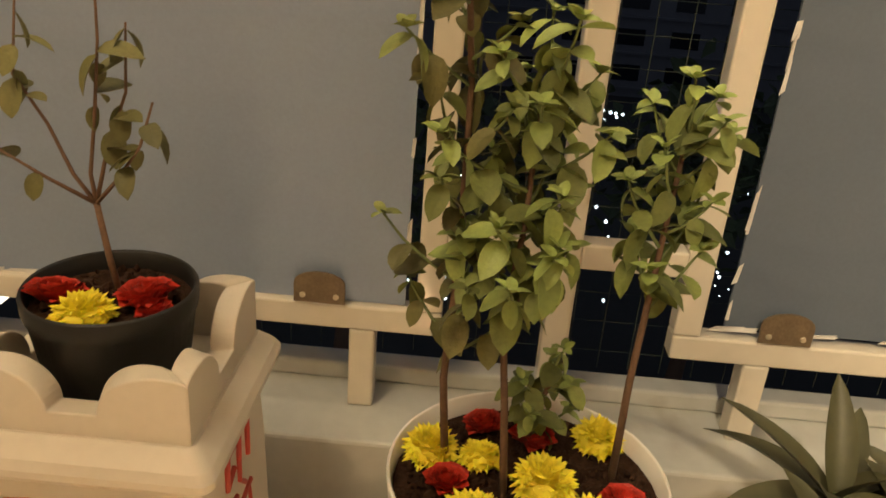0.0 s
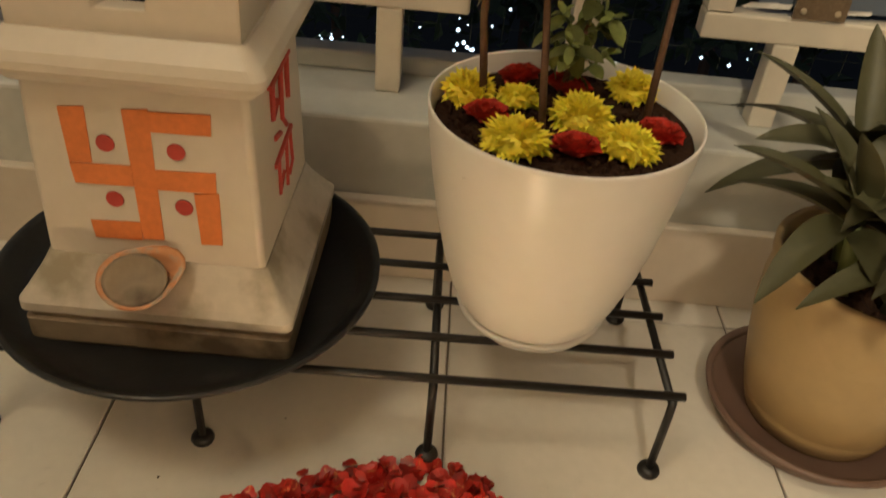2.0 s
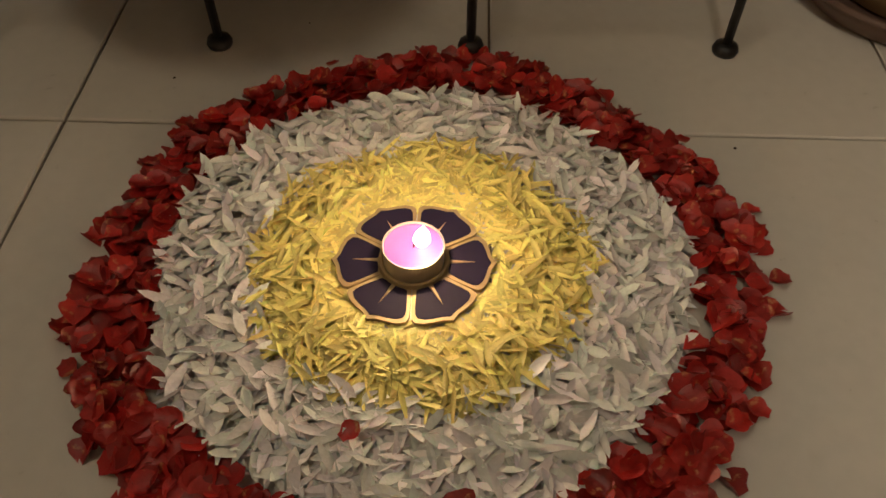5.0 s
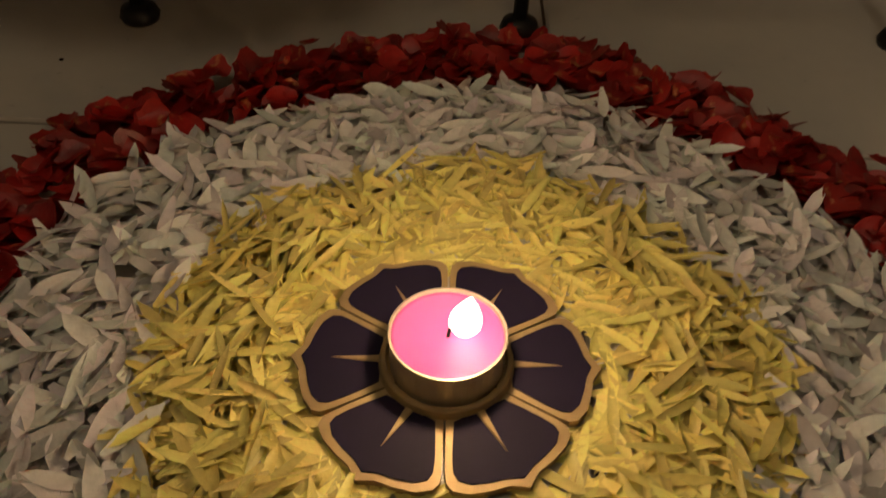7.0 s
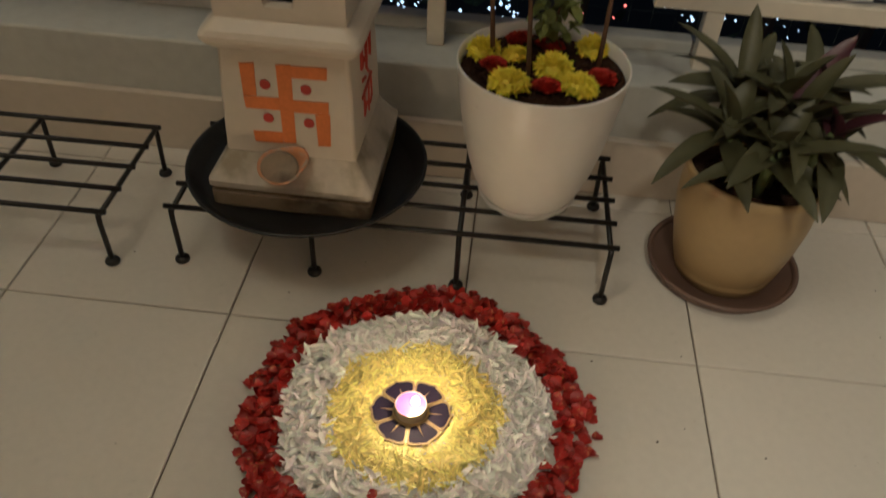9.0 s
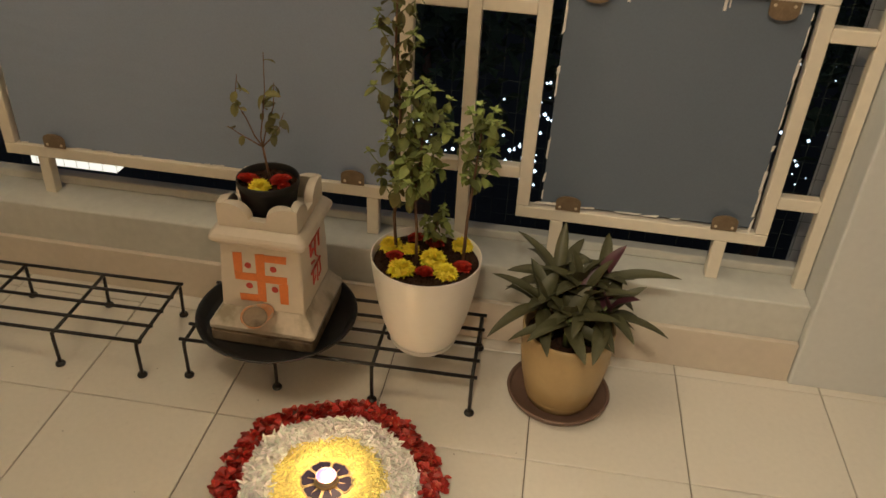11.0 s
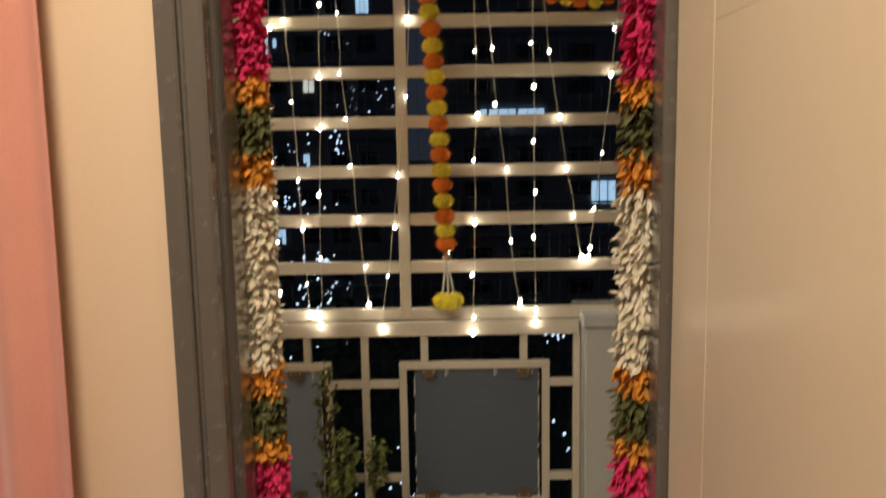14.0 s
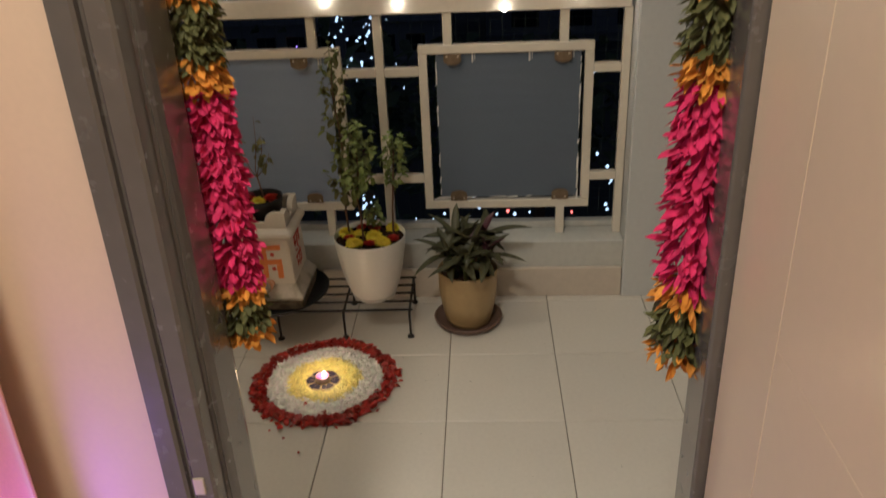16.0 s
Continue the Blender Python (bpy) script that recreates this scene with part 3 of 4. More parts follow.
B = 0.0085
sym = part("painted_symbol", stroke(-B, B, SZ - 0.054, SZ + 0.054), M_ORANGE, planter, "orange hand-painted religious symbol with red dots")
for x0, x1, z0, z1 in ((B, 0.052, SZ + 0.038, SZ + 0.054), (-0.052, -B, SZ - B, SZ + B), (B, 0.052, SZ - B, SZ + B), (0.036, 0.053, SZ - 0.054, SZ - B), (-0.045, -B, SZ - 0.056, SZ - 0.040), (-0.053, -0.036, SZ + B, SZ + 0.052)):
    part("stroke", stroke(x0, x1, z0, z1), M_ORANGE, sym)
for sx, sz in ((-0.024, 0.026), (0.026, 0.024), (-0.024, -0.020), (0.027, -0.022)):
    part("dot", Shape().lathe([(0.0001, 0), (0.0068, 0), (0.0065, 0.001), (0.0001, 0.0012)], 14, pose(sx, face(SZ + sz, 0.0006), SZ + sz, 90)), M_REDPAINT, sym)
# red lettering on the side, too worn to read
for i, pts in enumerate([[(-0.03, 0.205), (0.035, 0.208)], [(-0.022, 0.205), (-0.026, 0.178), (-0.008, 0.186)], [(0.006, 0.207), (0.002, 0.165), (0.016, 0.152)], [(0.028, 0.207), (0.026, 0.172)],
                         [(-0.03, 0.138), (0.03, 0.144)], [(-0.018, 0.138), (-0.020, 0.108), (-0.004, 0.120)], [(0.010, 0.141), (0.006, 0.100)], [(0.024, 0.142), (0.028, 0.112), (0.014, 0.106)], [(-0.024, 0.160), (-0.006, 0.156)]]):
    part("painted_mark", Shape().tube([(0.0832 - 0.014 * (z - 0.078) + 0.0006, y, z) for y, z in pts], 0.0024, 6), M_REDPAINT, planter, "worn red painted mark")

# clay lamp leaning on the plinth
diya = thing("clay_lamp", "small unglazed clay oil lamp on the planter's base", "oil lamp", pose(PX - 0.009, PY - 0.106, 0.176, 40, 0, 12) @ Matrix.Scale(0.92, 4))
s = Shape()
n, rings = 28, [(0.008, -0.010), (0.018, -0.009), (0.026, 0.0), (0.030, 0.010), (0.0275, 0.0105), (0.022, 0.002), (0.014, -0.004), (0.001, -0.005)]
verts = []
for r, z in rings:
    for j in range(n):
        a = 2 * math.pi * j / n
        k = 1 + 0.50 * max(0, math.cos(a - 0.55)) ** 5
        verts.append((r * k * math.cos(a), r * k * math.sin(a) * 0.86, z))
s.add(verts, [(i * n + j, i * n + (j + 1) % n, (i + 1) * n + (j + 1) % n, (i + 1) * n + j) for i in range(len(rings) - 1) for j in range(n)] + [tuple(reversed(range(n)))])
part("bowl", s, M_CLAY, diya, smooth=True)
part("ash", Shape().lathe([(0.0005, 0.001), (0.012, 0.0015), (0.022, 0.0035), (0.0262, 0.0082), (0.022, 0.0052), (0.012, 0.0030), (0.0005, 0.0024)], 24, Matrix.Diagonal((1, 0.86, 1, 1))), M_PLINTH, diya, "grey dust in the lamp", smooth=True)


# ---- flowers and plants ----
def mum_mesh(seed):
    r = random.Random(seed)
    s = Shape()
    N = 420
    for k in range(N):
        u = (k + 0.5) / N
        el = math.asin(max(-0.08, 1 - u * 1.06))
        s.strip((0.0135 + 0.0072 * u) * r.uniform(0.88, 1.08), 0.0048, spin((0, 0, 0.003), k * 2.39996 + r.uniform(-0.2, 0.2), el + r.uniform(-0.16, 0.16)), 0.9, r.uniform(-0.35, 0.25), 1.9, 4, 0.3, 0.38)
    s.lathe([(0.002, -0.001), (0.0145, 0.001), (0.0165, 0.005), (0.0135, 0.010), (0.007, 0.0130), (0.001, 0.014)], 14)
    return s.mesh("petals", M_MUM)


def rose_mesh(seed):
    r = random.Random(seed)
    s = Shape()
    for k in range(36):
        u = k / 36
        yaw = k * 2.39996
        rad = 0.001 + 0.0075 * u
        m = spin((rad * math.cos(yaw), rad * math.sin(yaw), 0.001), yaw, 1.35 - 0.55 * u + r.uniform(-0.1, 0.1), r.uniform(-0.15, 0.15))
        s.strip(0.0125 - 0.001 * u, 0.013 + 0.007 * u, m, 0.85, 0.35 * u + r.uniform(-0.1, 0.15), 1.6, 5, 0.7, 0.42)
    return s.mesh("petals", M_ROSE)


MUMS, ROSES = [mum_mesh(i) for i in range(3)], [rose_mesh(i) for i in range(3)]


def flower(kind, x, y, z, size, yaw, k):
    name, label = (("chrysanthemum", "cut yellow chrysanthemum head lying on the soil") if kind == "m" else ("rose", "cut red rose head lying on the soil"))
    ob = thing(name, label, "flower", pose(x, y, z, U(-12, 12), U(-12, 12), yaw) @ Matrix.Scale(size, 4), "cut flowers on the pot soil")
    part("petals", (MUMS if kind == "m" else ROSES)[k % 3], None, ob)


def soil(parent, r, z, seed, m_z=0.0):
    rr = random.Random(seed)
    s = Shape()
    n, k = 30, 9
    verts = [(0, 0, z)]
    for i in range(1, k + 1):
        for j in range(n):
            a = 2 * math.pi * j / n
            verts.append((r * i / k * math.cos(a), r * i / k * math.sin(a), z + (rr.uniform(-0.003, 0.004) if i < k else 0)))
    faces = [(0, 1 + j, 1 + (j + 1) % n) for j in range(n)]
    faces += [(1 + (i - 1) * n + j, 1 + i * n + j, 1 + i * n + (j + 1) % n, 1 + (i - 1) * n + (j + 1) % n) for i in range(1, k) for j in range(n)]
    for c in range(60):
        a, q, b = rr.uniform(0, 6.3), r * math.sqrt(rr.random()) * 0.93, rr.uniform(0.0015, 0.004)
        s.lathe([(b * 0.5, -b), (b, 0), (b * 0.4, b)], 5, Matrix.Translation((q * math.cos(a), q * math.sin(a), z + 0.002)))
    s.add(verts, faces)
    return part("soil", s, M_SOIL, parent, "dark brown crumbly soil")


def basil_leaf(s, p, yaw, pitch, size, roll=0.0):
    s.strip(size, size * 0.64, spin(p, yaw, pitch, roll or U(-0.5, 0.5)), 0.30, U(0.1, 0.6), 0.95, 6, 0.12, 0.50)


def sprig(wood, leaves, fresh, p, yaw, pitch, length, leaf, pairs, bare=0.1):
    """A side branch with paired leaves."""
    p = Vector(p)
    d = Vector((math.cos(yaw) * math.cos(pitch), math.sin(yaw) * math.cos(pitch), math.sin(pitch)))
    pts = [p]
    for i in range(6):
        d = (d + Vector((U(-0.13, 0.13), U(-0.13, 0.13), 0.10))).normalized()
        pts.append(pts[-1] + d * length / 6)
    wood.tube(pts, 0.0016, 5, 0.0009)
    for i in range(pairs):
        u = bare + (1 - bare) * (i + 0.6) / pairs
        q = pts[min(5, int(u * 6))].lerp(pts[min(6, int(u * 6) + 1)], u * 6 - int(u * 6))
        a = yaw + i * 1.57 + U(-0.3, 0.3)
        for t in (0, math.pi):
            if U(0, 1) < 0.93:
                tgt = fresh if u > 0.62 else leaves
                basil_leaf(tgt, q, a + t, U(-1.1, 0.25), leaf * U(0.7, 1.25) * (1.05 - 0.35 * u))
    for k in range(5):
        basil_leaf(fresh, pts[-1], k * 1.26 + U(-0.3, 0.3), U(0.2, 1.1), leaf * 0.42)


WX, WY, WZ = 0.083, 0.464, 0.100
wp = thing("white_pot", "tall white plastic flowerpot on the black rack", "flowerpot", pose(WX, WY, WZ) @ Matrix.Diagonal((0.98, 0.98, 1.005, 1)))
part("pot", Shape().lathe([(0.001, 0), (0.056, 0), (0.064, 0.004), (0.070, 0.012), (0.078, 0.030), (0.087, 0.058), (0.0955, 0.095), (0.1025, 0.135), (0.1075, 0.170), (0.1105, 0.196), (0.1108, 0.1995),
                           (0.1095, 0.2005), (0.1080, 0.199), (0.1050, 0.170), (0.100, 0.135), (0.001, 0.135)], 64), M_WHITEPOT, wp, smooth=True)
part("foot_ring", Shape().lathe([(0.060, -0.0035), (0.066, -0.0035), (0.070, 0.004), (0.066, 0.006), (0.060, 0.002)], 48), M_WHITEPOT, wp, smooth=True)
soil(wp, 0.1055, 0.183, 3)
clods, crumb = Shape(), random.Random(17)
for _ in range(420):
    a, r, b = crumb.uniform(0, 6.283), 0.098 * math.sqrt(crumb.random()), crumb.uniform(0.0015, 0.0042)
    clods.lathe([(0.0002, -b), (b * crumb.uniform(0.7, 1.2), -b * 0.3), (b * crumb.uniform(0.6, 1.0), b * 0.4), (0.0002, b * 0.8)], 5,
                Matrix.Translation((r * math.cos(a), r * math.sin(a), 0.1835 + crumb.uniform(0, 0.003))) @ Matrix.Rotation(crumb.uniform(-0.8, 0.8), 4, "X"))
tagged(part("crumbly_topsoil", clods, M_SOIL, wp, "loose dark brown soil crumbs"), kind="stuff")
ZS = WZ + 0.184
for kind, x, y, sz in (("m", 0.006, 0.493, 1.08), ("m", 0.047, 0.487, 0.88), ("m", 0.145, 0.527, 1.00), ("m", 0.043, 0.413, 1.26), ("m", 0.096, 0.464, 1.20), ("m", 0.126, 0.421, 1.18),
                       ("r", 0.050, 0.532, 0.98), ("r", 0.090, 0.518, 1.05), ("r", 0.022, 0.456, 0.95), ("r", 0.088, 0.415, 1.0), ("r", 0.156, 0.449, 1.02)):
    flower(kind, x, y, ZS + 0.002, sz * 1.12, U(0, 360), rnd.randrange(3))


def basil(name, label, stems):
    ob = thing(name, label, "plant", pose(0, 0, 0))
    for k, ((x0, y0, z0), pts, sprigs) in enumerate(stems):
        st = part("stem", Shape().tube([(x0, y0, z0)] + pts, 0.0034, 7, 0.0018), M_STEM, ob, smooth=True)
        wood, lv, fr = Shape(), Shape(), Shape()
        for p, yaw, pitch, ln, leaf, pairs, bare in sprigs:
            sprig(wood, lv, fr, p, yaw, pitch, ln, leaf, pairs, bare)
        tagged(part("twigs", wood, M_GREENSTEM, st, "thin green twigs", smooth=True), kind="stuff")
        tagged(part("leaves", lv, M_LEAFDRY if k == 0 else M_LEAF, st, "dull green oval leaves", smooth=True), kind="stuff")
        tagged(part("young_leaves", fr, M_LEAF if k == 0 else M_LEAFNEW, st, "pale green young leaves", smooth=True), kind="stuff")
    return ob


def along(pts, u):
    u = u * (len(pts) - 1)
    i = min(int(u), len(pts) - 2)
    return Vector(pts[i]).lerp(Vector(pts[i + 1]), u - i)


def bushy(base, pts, u0, u1, count, ln, leaf, pairs):
    full = [base] + pts
    out = []
    for k in range(count):
        u = u0 + (u1 - u0) * (k + 0.5) / count
        out.append((along(full, u), k * 2.4 + U(-0.4, 0.4), U(0.2, 0.9), ln * U(0.7, 1.2) * (1.1 - 0.4 * u), leaf, pairs, 0.15))
    out.append((Vector(pts[-1]), U(0, 6), 1.35, ln * 0.7, leaf, pairs, 0.05))
    return base, pts, out


ST1 = [(0.012, 0.492, 0.36), (0.016, 0.505, 0.46), (0.014, 0.520, 0.58), (0.002, 0.528, 0.70), (0.004, 0.530, 0.81)]
ST2 = [(0.060, 0.475, 0.35), (0.052, 0.482, 0.42), (0.060, 0.492, 0.49), (0.062, 0.500, 0.58)]
ST3 = [(0.154, 0.494, 0.37), (0.159, 0.504, 0.44), (0.163, 0.512, 0.50), (0.167, 0.518, 0.56)]
ST4 = [(0.088, 0.512, 0.32), (0.096, 0.510, 0.35)]
basil("basil_plant", "leggy holy basil plant with green leaves in the white pot", [
    bushy((0.020, 0.482, ZS - 0.01), ST1, 0.22, 0.98, 25, 0.072, 0.030, 3),
    bushy((0.066, 0.448, ZS - 0.01), ST2, 0.48, 1.0, 19, 0.084, 0.032, 4),
    bushy((0.152, 0.484, ZS - 0.01), ST3, 0.44, 1.0, 12, 0.062, 0.031, 3),
    bushy((0.082, 0.512, ZS - 0.01), ST4, 0.20, 1.0, 6, 0.048, 0.025, 3)])

# black nursery pot in the planter with a sparse twig
bp = thing("nursery_pot", "small black plastic nursery pot set in the planter", "flowerpot", pose(PX - 0.002, PY - 0.002, 0.3602) @ Matrix.Diagonal((0.94, 0.94, 1.14, 1)))
part("pot", Shape().lathe([(0.001, 0), (0.049, 0), (0.052, 0.002), (0.0600, 0.050), (0.0618, 0.051), (0.0630, 0.056), (0.0632, 0.0635), (0.0618, 0.0655), (0.0598, 0.0640), (0.0585, 0.052), (0.056, 0.036), (0.001, 0.036)], 48), M_POTBLACK, bp, smooth=True)
soil(bp, 0.0582, 0.053, 5)
BZ = 0.360 + 0.062
for kind, x, y, sz in (("r", -0.034, -0.008, 1.25), ("m", -0.002, -0.032, 1.12), ("r", 0.028, 0.000, 1.30), ("r", 0.038, -0.014, 0.8)):
    flower(kind, PX - 0.004 + x, PY - 0.004 + y, BZ, sz, U(0, 360), rnd.randrange(3))
tw = thing("basil_seedling", "sparse woody basil twig with few leaves in the black pot", "plant")
bx, by = PX + 0.002, PY + 0.004
trunk = [(bx, by, BZ - 0.005), (bx - 0.006, by, BZ + 0.03), (bx - 0.013, by + 0.004, BZ + 0.068)]
stem = part("stem", Shape().tube(trunk, 0.0026, 7, 0.0022), M_STEM, tw, smooth=True)
tip = Vector(trunk[-1])
br, lv = Shape(), Shape()
for pts in ([(-0.014, 0, 0.020), (-0.030, 0.005, 0.052), (-0.046, 0.0, 0.085), (-0.040, 0.004, 0.135)], [(-0.004, 0.004, 0.02), (0.002, 0.006, 0.06), (0.010, 0.004, 0.11), (0.012, 0.006, 0.18)],
            [(0.018, -0.004, 0.020), (0.036, -0.006, 0.045), (0.046, -0.004, 0.075)], [(0.006, 0.010, 0.035), (0.020, 0.016, 0.075), (0.022, 0.02, 0.12)], [(-0.03, -0.008, 0.02), (-0.06, -0.012, 0.04)]):
    q = [tip] + [tip + Vector(p) for p in pts]
    br.tube(q, 0.0017, 5, 0.0008)
    for k in range(7 if len(pts) > 2 else 2):
        basil_leaf(lv, along(q, U(0.45, 1.0)), U(0, 6.3), U(-1.2, 0.4), U(0.014, 0.030))
part("branch", br, M_STEM, stem, smooth=True)
part("leaves", lv, M_LEAFDRY, stem, "drooping olive-green leaves", smooth=True)

# rhoeo in the yellow pot
YX, YY = 0.373, 0.450
sau = thing("saucer", "brown plastic saucer under the yellow pot on the floor", "saucer", pose(YX, YY, 0.0) @ Matrix.Diagonal((0.955, 0.955, 1, 1)))
part("dish", Shape().lathe([(0.001, 0), (0.088, 0), (0.094, 0.003), (0.106, 0.020), (0.1055, 0.0215), (0.1025, 0.0215), (0.090, 0.008), (0.001, 0.005)], 56), M_SAUCER, sau, smooth=True)
part("rim", Shape().lathe([(0.1025, 0.0217), (0.1065, 0.0210), (0.110, 0.0225), (0.111, 0.026), (0.107, 0.0275), (0.1030, 0.0255), (0.1025, 0.0217)], 56), M_SAUCER, sau, smooth=True)
yp = thing("yellow_pot", "faded yellow round plastic flowerpot standing in a saucer", "flowerpot", pose(YX + 0.002, YY, 0.006) @ Matrix.Diagonal((0.94, 0.94, 1, 1)))
part("pot", Shape().lathe([(0.001, 0), (0.062, 0), (0.070, 0.004), (0.0755, 0.020), (0.0765, 0.024), (0.0765, 0.027), (0.0785, 0.030), (0.0885, 0.075), (0.0945, 0.115), (0.0955, 0.145), (0.0935, 0.165), (0.0965, 0.172), (0.0975, 0.182),
                           (0.0945, 0.186), (0.0905, 0.182), (0.088, 0.165), (0.086, 0.15), (0.001, 0.15)], 56), M_YELLOWPOT, yp, smooth=True)
soil(yp, 0.088, 0.160, 9)
rho = thing("rhoeo_plant", "bushy plant with sword-shaped dark green and purple leaves", "plant", pose(YX + 0.004, YY, 0.165))
for c, (cx, cy, cz) in enumerate(((0.002, 0.004, 0.100), (-0.058, -0.020, 0.066), (-0.008, -0.058, 0.058), (0.060, -0.030, 0.068), (0.046, 0.046, 0.086), (-0.036, 0.050, 0.084), (0.018, -0.020, 0.082))):
    ca = math.atan2(cy, cx)
    for k in range(14):
        yaw, u = k * 2.39996 + c * 1.1, k / 13
        out = math.cos(yaw - ca) if c else 0.2
        pitch = 1.25 - 1.35 * u + U(-0.14, 0.14) + 0.30 * (1 - out) * u
        ln = U(0.078, 0.122) * (0.72 + 0.30 * min(1, u * 2)) * (1.15 if out > 0.3 else 0.85)
        sh = Shape().strip(ln, U(0.025, 0.033), spin((cx, cy, cz + 0.022 * (1 - u)), yaw, pitch, U(-0.25, 0.25)), 0.5, U(0.10, 0.35) + 0.35 * u, 0.80, 9, 0.55, 0.62)
        dusky = (k < 5 and c in (3, 4) and U(0, 1) < 0.5) or (k < 6 and U(0, 1) < 0.06)
        part("leaf", sh, M_RHOEOP if dusky else M_RHOEO, rho, "purple leaf" if dusky else "", smooth=True)
    part("stalk", Shape().tube([(cx * 0.6, cy * 0.6, -0.008), (cx, cy, cz + 0.03)], 0.008, 8, 0.006), M_GREENSTEM, rho, smooth=True)

# ---- flower rangoli on the floor ----
RX, RY = -0.024, 0.133
rang = thing("flower_rangoli", "round floor decoration of red, white and yellow petals in rings", "rangoli", pose(RX, RY, 0))
rr = random.Random(21)


def ring_point(r0, r1):
    a = rr.uniform(0, 2 * math.pi)
    r = math.sqrt(rr.uniform(r0 * r0, r1 * r1))
    return a, r * (1 + 0.02 * math.sin(5 * a + 1))


def lay(s, a, r, z, ln, w, pitch, roll, cup, bend, tip, n, base, blunt=0.5):
    s.strip(ln, w, spin((r * math.cos(a), r * math.sin(a), z), rr.uniform(0, 6.3), pitch, roll) @ Matrix.Translation((-ln / 2, 0, 0)), cup, bend, tip, n, base, blunt)


red = Shape()
for k in range(820):
    a, r = ring_point(0.164, 0.199)
    sz = rr.uniform(0.011, 0.0185)
    lay(red, a, r, rr.uniform(0.002, 0.008), sz, sz * rr.uniform(0.85, 1.1), rr.uniform(-0.25, 0.35), rr.uniform(-0.5, 0.5), rr.uniform(0.15, 0.6), rr.uniform(-0.25, 0.35), 1.15, 6, 0.5, 0.40)
tagged(part("red_petals", red, M_REDPETAL, rang, "band of loose red rose petals", smooth=True), kind="stuff")
white = Shape()
for k in range(3300):
    a, r = ring_point(0.099, 0.160)
    lay(white, a, r, rr.uniform(0.0015, 0.0085), rr.uniform(0.014, 0.024), rr.uniform(0.0042, 0.0068), rr.uniform(-0.30, 0.30), rr.uniform(-0.6, 0.6), rr.uniform(0.0, 0.35), rr.uniform(-0.3, 0.35), 1.2, 5, 0.30, 0.58)
tagged(part("white_petals", white, M_WHITEPETAL, rang, "band of loose white chrysanthemum petals", smooth=True), kind="stuff")
yellow = Shape()
for k in range(3300):
    a, r = ring_point(0.046, 0.103)
    low = r < 0.064
    if low and rr.random() < 0.3:
        continue
    lay(yellow, a, r, rr.uniform(0.001, 0.0035) if low else rr.uniform(0.0015, 0.0095), rr.uniform(0.014, 0.026), rr.uniform(0.0026, 0.0042), 0.0 if low else rr.uniform(-0.24, 0.26), rr.uniform(-0.2, 0.2) if low else rr.uniform(-0.55, 0.55), rr.uniform(0.05, 0.4), 0.0 if low else rr.uniform(-0.15, 0.15), 1.1, 4, 0.45, 0.45)
tagged(part("yellow_petals", yellow, M_YELLOWPETAL, rang, "band of loose yellow chrysanthemum petals", smooth=True), kind="stuff")
variants = []
for k in range(6):
    sz = 0.012 + 0.001 * k
    variants.append(Shape().strip(sz, sz * (0.9 + 0.06 * k), Matrix.Identity(4), 0.3 + 0.1 * k, 0.1 * k - 0.2, 1.2, 5, 0.45).mesh("petal", M_REDPETALO))
for k in range(290):
    a, r = ring_point(0.166, 0.211)
    part("petal", variants[k % 6], None, rang, m=spin((r * math.cos(a), r * math.sin(a), rr.uniform(0.004, 0.011) if r < 0.203 else 0.002), rr.uniform(0, 6.3), rr.uniform(-0.3, 0.5) if r < 0.196 else 0.05, rr.uniform(-0.5, 0.5)) @ Matrix.Translation((-0.009, 0, 0)))
for a, r in ((4.45, 0.128), (4.9, 0.165), (4.26, 0.244), (4.47, 0.26), (4.68, 0.306), (4.33, 0.228), (5.2, 0.212)):
    part("petal", variants[int(r * 100) % 6], None, rang, m=spin((r * math.cos(a), r * math.sin(a), 0.003 if r > 0.2 else 0.012), a * 3, 0.1, 0.2) @ Matrix.Scale(0.6 if r > 0.24 else 1, 4))

# candle holder: six enamelled petals with brass rims
hold = thing("candle_holder", "flower-shaped brass and purple enamel candle holder", "candle holder", pose(RX - 0.005, RY - 0.001, 0.0025) @ Matrix.Diagonal((0.94, 0.94, 0.66, 1)))


def petal_outline(inset):
    """Half outline of a pointed petal, mirrored; inset pulls it in for the enamel."""
    if inset:
        half = [(0.0225, 0.0095), (0.028, 0.0130), (0.034, 0.0166), (0.0385, 0.0187), (0.0415, 0.0186), (0.0445, 0.0155), (0.0465, 0.0100), (0.0478, 0.0045), (0.0500, 0)]
    else:
        half = [(0.010, 0.0050), (0.020, 0.0112), (0.030, 0.0169), (0.037, 0.0208), (0.0405, 0.0222), (0.0435, 0.0216), (0.0468, 0.0176), (0.0490, 0.0110), (0.0502, 0.0050), (0.0535, 0)]
    return half + [(x, -y) for x, y in reversed(half[:-1])]


def slab(loop, z0, z1):
    n = len(loop)
    return Shape().add([(x, y, z0) for x, y in loop] + [(x, y, z1) for x, y in loop], [tuple(range(n, 2 * n))] + [(i, (i + 1) % n, n + (i + 1) % n, n + i) for i in range(n)] + [tuple(reversed(range(n)))])


